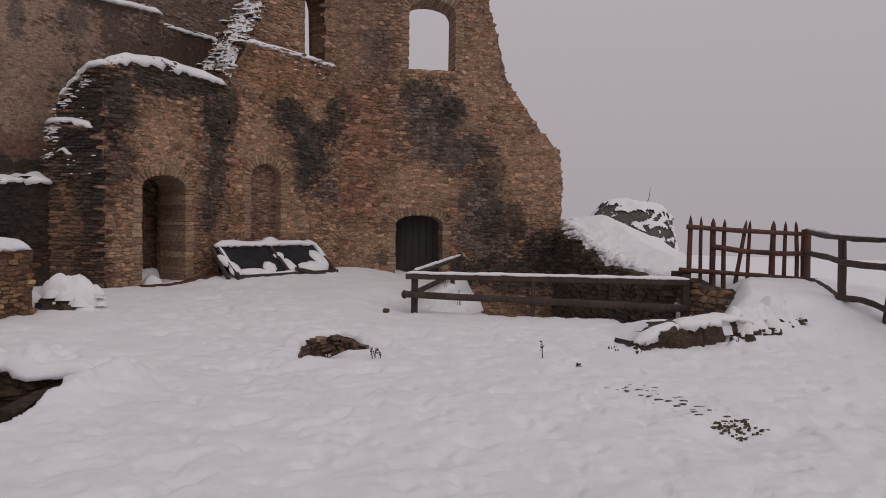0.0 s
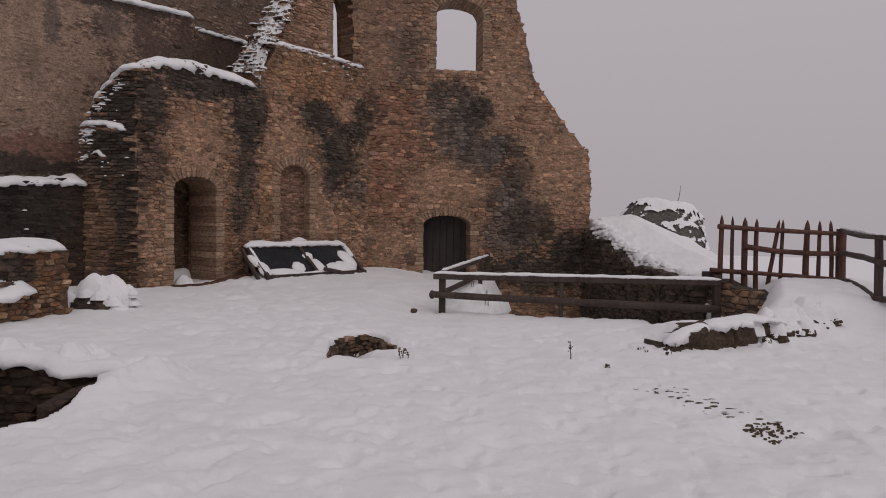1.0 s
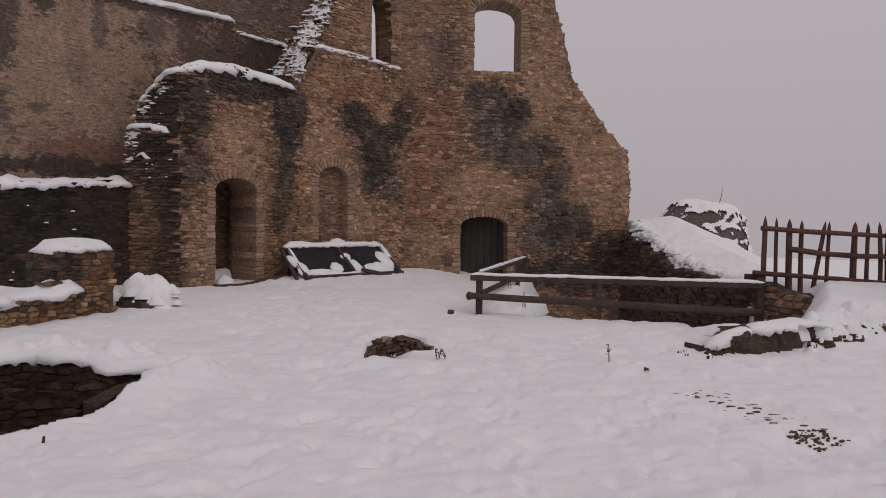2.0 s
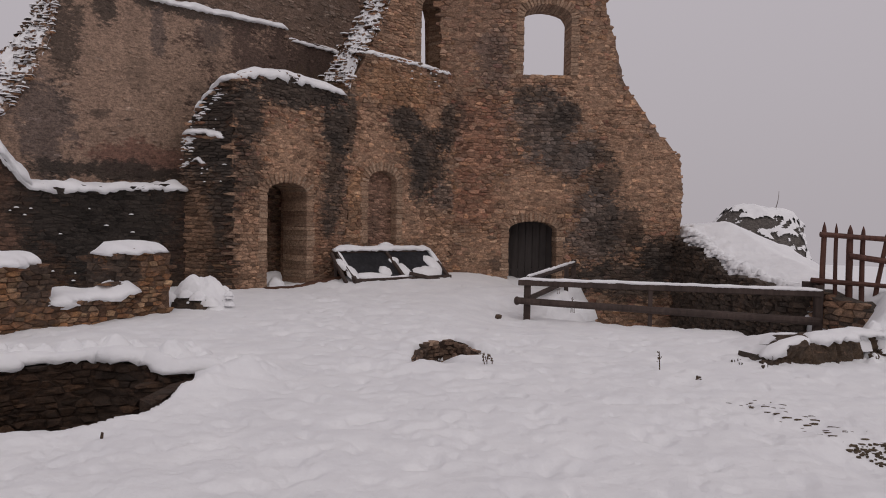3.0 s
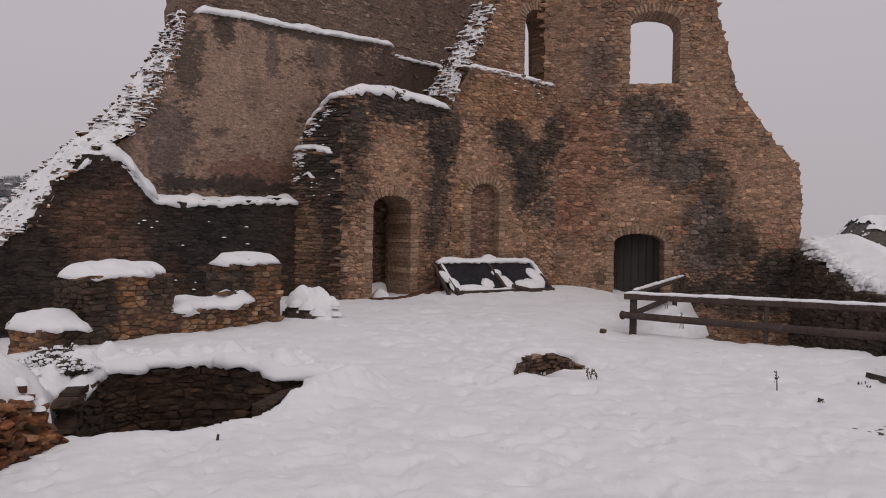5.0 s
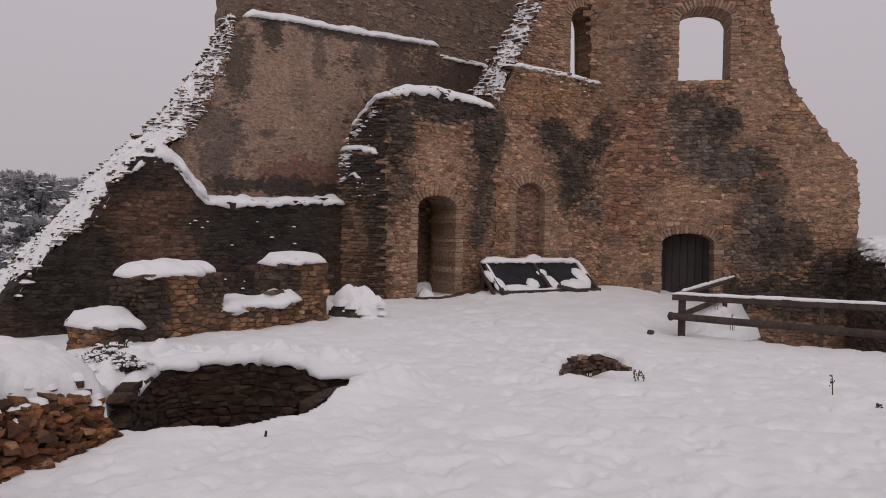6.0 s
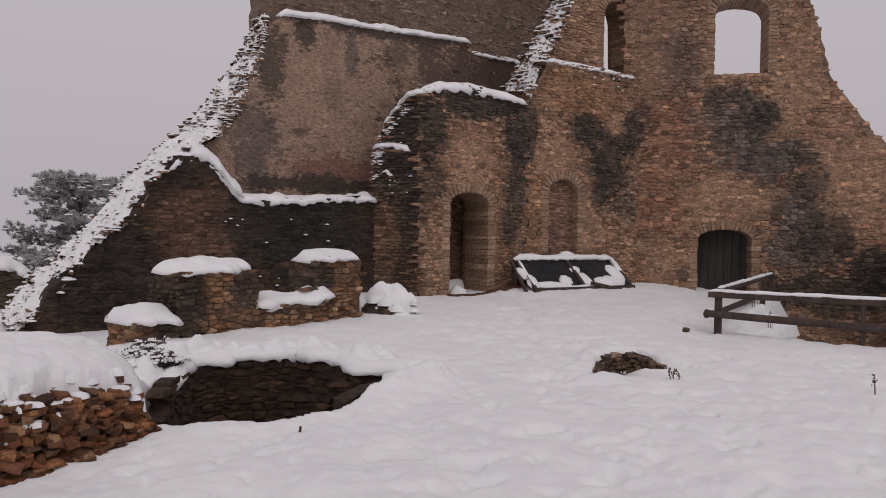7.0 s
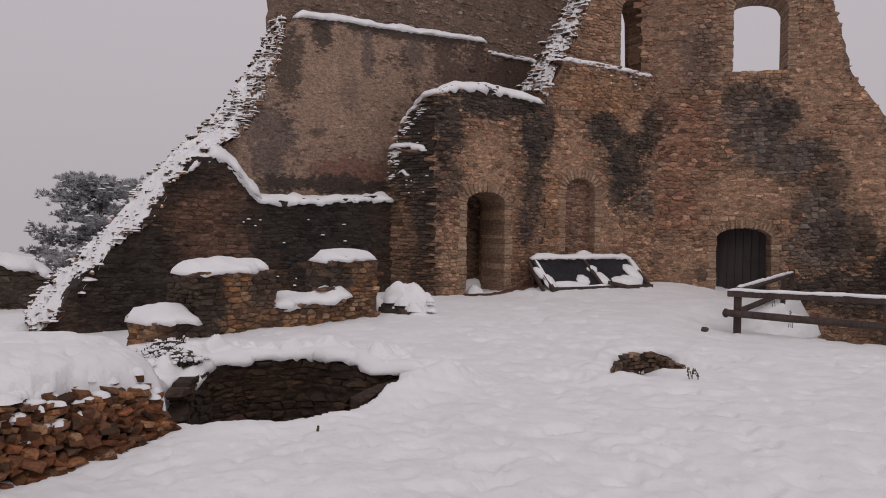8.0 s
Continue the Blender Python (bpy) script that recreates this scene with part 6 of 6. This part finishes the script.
weed(1.34, 9.31, 0.27, 121, 1)
weed(-0.84, 8.95, 0.18, 122, 2)
weed(-0.72, 8.95, 0.22, 123, 1)
weed(1.65, 8.80, 0.09, 124, 3, "small dark tuft of weed in the snow", 2, 0.014)
weed(-3.63, 5.32, 0.15, 125, 1, "dark reed stub standing in the snow", 0, 0.018)
weed(-1.0, 9.0, 0.05, 126, 3, "small dark tuft of weed in the snow", 0)
for k, (x, z) in enumerate(((1.9, 5.62), (2.15, 5.6), (2.5, 5.5), (2.75, 5.5), (2.95, 5.45))):
    p = to_world(P0, BD, x, z, 0.4)
    rng = random.Random(130 + k)
    tuft = tagged(new("grass_tuft"), "dry grass growing on the porch wall top", "grass")
    bm = bmesh.new()
    for q in range(9):
        log(bm, p + Vector((rng.uniform(-0.1, 0.1), rng.uniform(-0.1, 0.1), -0.05)), p + Vector((rng.uniform(-0.3, 0.3), rng.uniform(-0.2, 0.2), rng.uniform(0.2, 0.5))), 0.010, 0.005, rng, 0.03, 4, 3)
    part("grass", bm, stem_mat, tuft)


def snowy_bush(x, y, w, h, seed):
    """A low bush: dark twigs and dark masses at its foot, a ragged cap of snow over it."""
    rng = random.Random(seed)
    bush = tagged(new("bush"), "low dark bush bowed under a thick snow cap beside the porch", "bush")
    z = z_at(x, y)
    bm = bmesh.new()
    soup = Soup()
    for k in range(50):
        a = rng.uniform(0, 6.28)
        r = rng.uniform(0.45, 0.8)
        tip = Vector((x + r * w * 0.56 * math.cos(a), y + r * w * 0.5 * math.sin(a), z + h * rng.uniform(0.1, 0.36) * (1.1 - r * 0.5)))
        log(bm, (x + 0.75 * (tip.x - x), y + 0.75 * (tip.y - y), z - 0.05), tip, 0.013, 0.006, rng, 0.04, 4, 3)
        if k % 5 == 0:
            c = rng.uniform(0.02, 0.05)
            soup.add(*dome(rng, tip, c, c * 0.8, rng.uniform(0.03, 0.06), rng.uniform(0, 6.28), 3, 8))
    part("brushwood", bm, twig_mat, bush)
    cover = snow_blob("snow_cover", (x, y + 0.14, z - 0.04), w * 0.50, w * 0.36, h * 0.80, seed, 0.4, 24, 80, bush, "thick white snow cap", 0.28, (2.3, 0.62), 0.3)
    # Dark crags stand in for the shaded hollow under the snow.
    part("root_stone", crag(rng, (x - 0.06, y - 0.17, z + 0.05), (w * 0.34, 0.22, h * 0.24), 60), bank_stone, bush)
    part("root_stone", crag(rng, (x + 0.20, y - 0.20, z + 0.02), (w * 0.18, 0.18, h * 0.16), 40), bank_stone, bush)
    for dx, dz, c in ((-0.36, 0.16, 0.13), (-0.10, 0.24, 0.12), (0.12, 0.20, 0.13), (0.34, 0.10, 0.14), (-0.20, -0.04, 0.08), (0.42, -0.04, 0.16)):
        snow_blob("snow_clump", (x + dx * w, y - 0.25, z + dz), c * 1.3, c, c * 0.9, seed + int(50 * dx + 60), 0.3, 8, 22, cover, "", 0.4, (1.9, 0.9), 0.4)
    for k in range(8):
        a = rng.uniform(-0.6, 1.2)
        c = rng.uniform(0.06, 0.12)
        snow_blob("snow_clump", (x + 0.5 * w * math.cos(a), y + 0.10 + 0.3 * w * math.sin(a), z + h * rng.uniform(0.05, 0.45)), c, c, c * 0.8, seed + 30 + k, a, 6, 18, cover, "", 0.4, (1.9, 0.9), 0.4)
    tagged(soup.link("snow_dusting", snow_mat, bush, True), "white snow caught on the twigs", kind="stuff")


snowy_bush(-6.95, 13.42, 1.2, 0.76, 141)
snow_blob("snow_drift", (0.28, 20.0, -0.60), 0.8, 0.6, 0.42, 142, 0.4, label="low mound of snow in the hollow behind the fence", lumps=0.3)
weed(0.10, 19.35, 0.5, 127, 2, "dry weed stalks in the hollow behind the fence")
weed(0.45, 19.4, 0.45, 128, 3, "dry weed stalks in the hollow behind the fence")


def pine(x, y, base, top, spread, seed):
    """A pine: tapered trunk, bent limbs, and clumps of needles with snow lying on them."""
    rng = random.Random(seed)
    tree = tagged(new("pine_tree"), "mist-grey pine tree with snow on its boughs", "tree")
    height = top - base
    part("trunk", log(bmesh.new(), (x, y, base), (x + 0.4, y, top - 0.5), 0.32, 0.07, rng, 0.25, 10, 10), bark_mat, tree)
    needles, snow = Soup(), Soup()
    for k in range(84):
        t = rng.uniform(0.30, 1.0)
        a = rng.uniform(0, 6.28)
        reach = spread * (1.12 - 0.62 * t) * rng.uniform(0.65, 1.1)
        p = Vector((x + 0.4 * t, y, base + height * t * 0.93))
        q = p + Vector((math.cos(a) * reach, math.sin(a) * reach, reach * rng.uniform(-0.02, 0.28)))
        part("limb", log(bmesh.new(), p, q, 0.09 * (1.3 - t), 0.02, rng, 0.12, 6, 5), bark_mat, tree)
        for c in range(int(26 + reach * 16)):
            u = rng.uniform(0.25, 1.05)
            w = 0.2 + 0.42 * u * (1.15 - u)
            s = p.lerp(q, u) + Vector((rng.gauss(0, w), rng.gauss(0, w), rng.gauss(0.05, 0.15)))
            size = rng.uniform(0.16, 0.30)
            for b in range(13):
                th, ph = rng.uniform(0, 6.28), rng.uniform(-0.5, 1.3)
                d = Vector((math.cos(th) * math.cos(ph), math.sin(th) * math.cos(ph), math.sin(ph)))
                o = d.orthogonal().normalized() * size * 0.16
                needles.add([tuple(s - o), tuple(s + o), tuple(s + d * size)], [(0, 1, 2)])
            if rng.random() < 0.06:
                snow.add(*dome(rng, (s.x, s.y, s.z + 0.06), size * 1.2, size * 0.9, 0.06, 0, 2, 7))
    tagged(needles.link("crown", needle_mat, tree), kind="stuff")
    tagged(snow.link("snow_cover", snow_mat, tree, True), "snow on the boughs", kind="stuff")


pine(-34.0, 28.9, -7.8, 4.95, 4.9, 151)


# ---- far stub of the outer wall beyond the broken end ----
def outer_stub():
    rng = random.Random(161)
    a, d = Vector((-21.2, 10.6)), Vector((0.62, 0.78)).normalized()
    outline = [(0, -4.0), (4.6, -4.0), (4.6, 0.35), (3.2, 0.72), (1.6, 0.92), (0, 0.95)]
    body = wall_body("outer_wall", a, d, outline, [], 0.9, bank_mortar, rng=rng)
    tagged(body, "dark outer wall stub under rounded snow", "ruined wall")
    lay_stones(rubble(rng, outline, row=(0.08, 0.2), length=(0.2, 0.5)), bank_stone, body, 60)
    snow_strip("snow_cap", [to_world(a, d, s, z, 0.4) for s, z in ((0, 0.93), (1.6, 0.9), (3.2, 0.7), (4.6, 0.33))], 1.1, 0.26, 162, body, 0.1, "thick rounded white snow cap")


outer_stub()


# ---- bare earth at the porch and specks of snow on the walls ----
def earth_strip():
    m = wall_frame(P0, BD)
    rows, cols = 26, 7
    verts, faces = [], []
    for i in range(rows + 1):
        s = 0.75 + 2.5 * i / rows
        for k in range(cols + 1):
            out = -0.05 - (0.42 + 0.12 * float(fbm(s * 3, 2.0, 5))) * k / cols
            p = m @ Vector((s, out, 0))
            edge = min(k, cols - k, i, rows - i) > 0
            verts.append((p.x, p.y, z_at(p.x, p.y) + (0.035 + 0.03 * float(fbm(s * 6, out * 6, 3)) if edge else -0.04)))
    for i in range(rows):
        for k in range(cols):
            q = i * (cols + 1) + k
            faces.append((q, q + 1, q + cols + 2, q + cols + 1))
    tagged(mesh_object("bare_earth", verts, faces, red_soil, None, True), "strip of bare reddish earth at the porch threshold", "earth", kind="structure")


red_soil = plain_material("reddish_earth", (0.06, 0.03, 0.02), (0.15, 0.075, 0.048), 16)
earth_strip()
p = to_world(P0, BD, 1.45, 0.06, 0.35)
snow_blob("snow_patch", p, 0.22, 0.16, 0.16, 181, 0.5, label="small snow patch inside the porch doorway")


def wall_specks(wall, at, along, s0, s1, z0, z1, count, seed):
    rng = random.Random(seed)
    soup = Soup()
    for _ in range(count):
        p = to_world(at, along, rng.uniform(s0, s1), rng.uniform(z0, z1), -0.045)
        w = rng.uniform(0.02, 0.06)
        soup.add(*dome(rng, p, w, 0.05, 0.03, math.atan2(along[1], along[0]), 2, 7))
    ob = soup.link("snow_specks", snow_mat, None, True)
    tagged(adopt(ob, wall, "tiny specks of snow on the stones"), kind="stuff")


wall_specks(curtain_low, E0, ED, -5.5, -0.2, 0.2, 2.3, 16, 191)
wall_specks(court_wall, P0, BD, 5.8, 7.6, 6.0, 6.5, 8, 193)
wall_specks(porch_side, PL, LD, 0.1, 1.5, 2.6, 4.6, 10, 194)
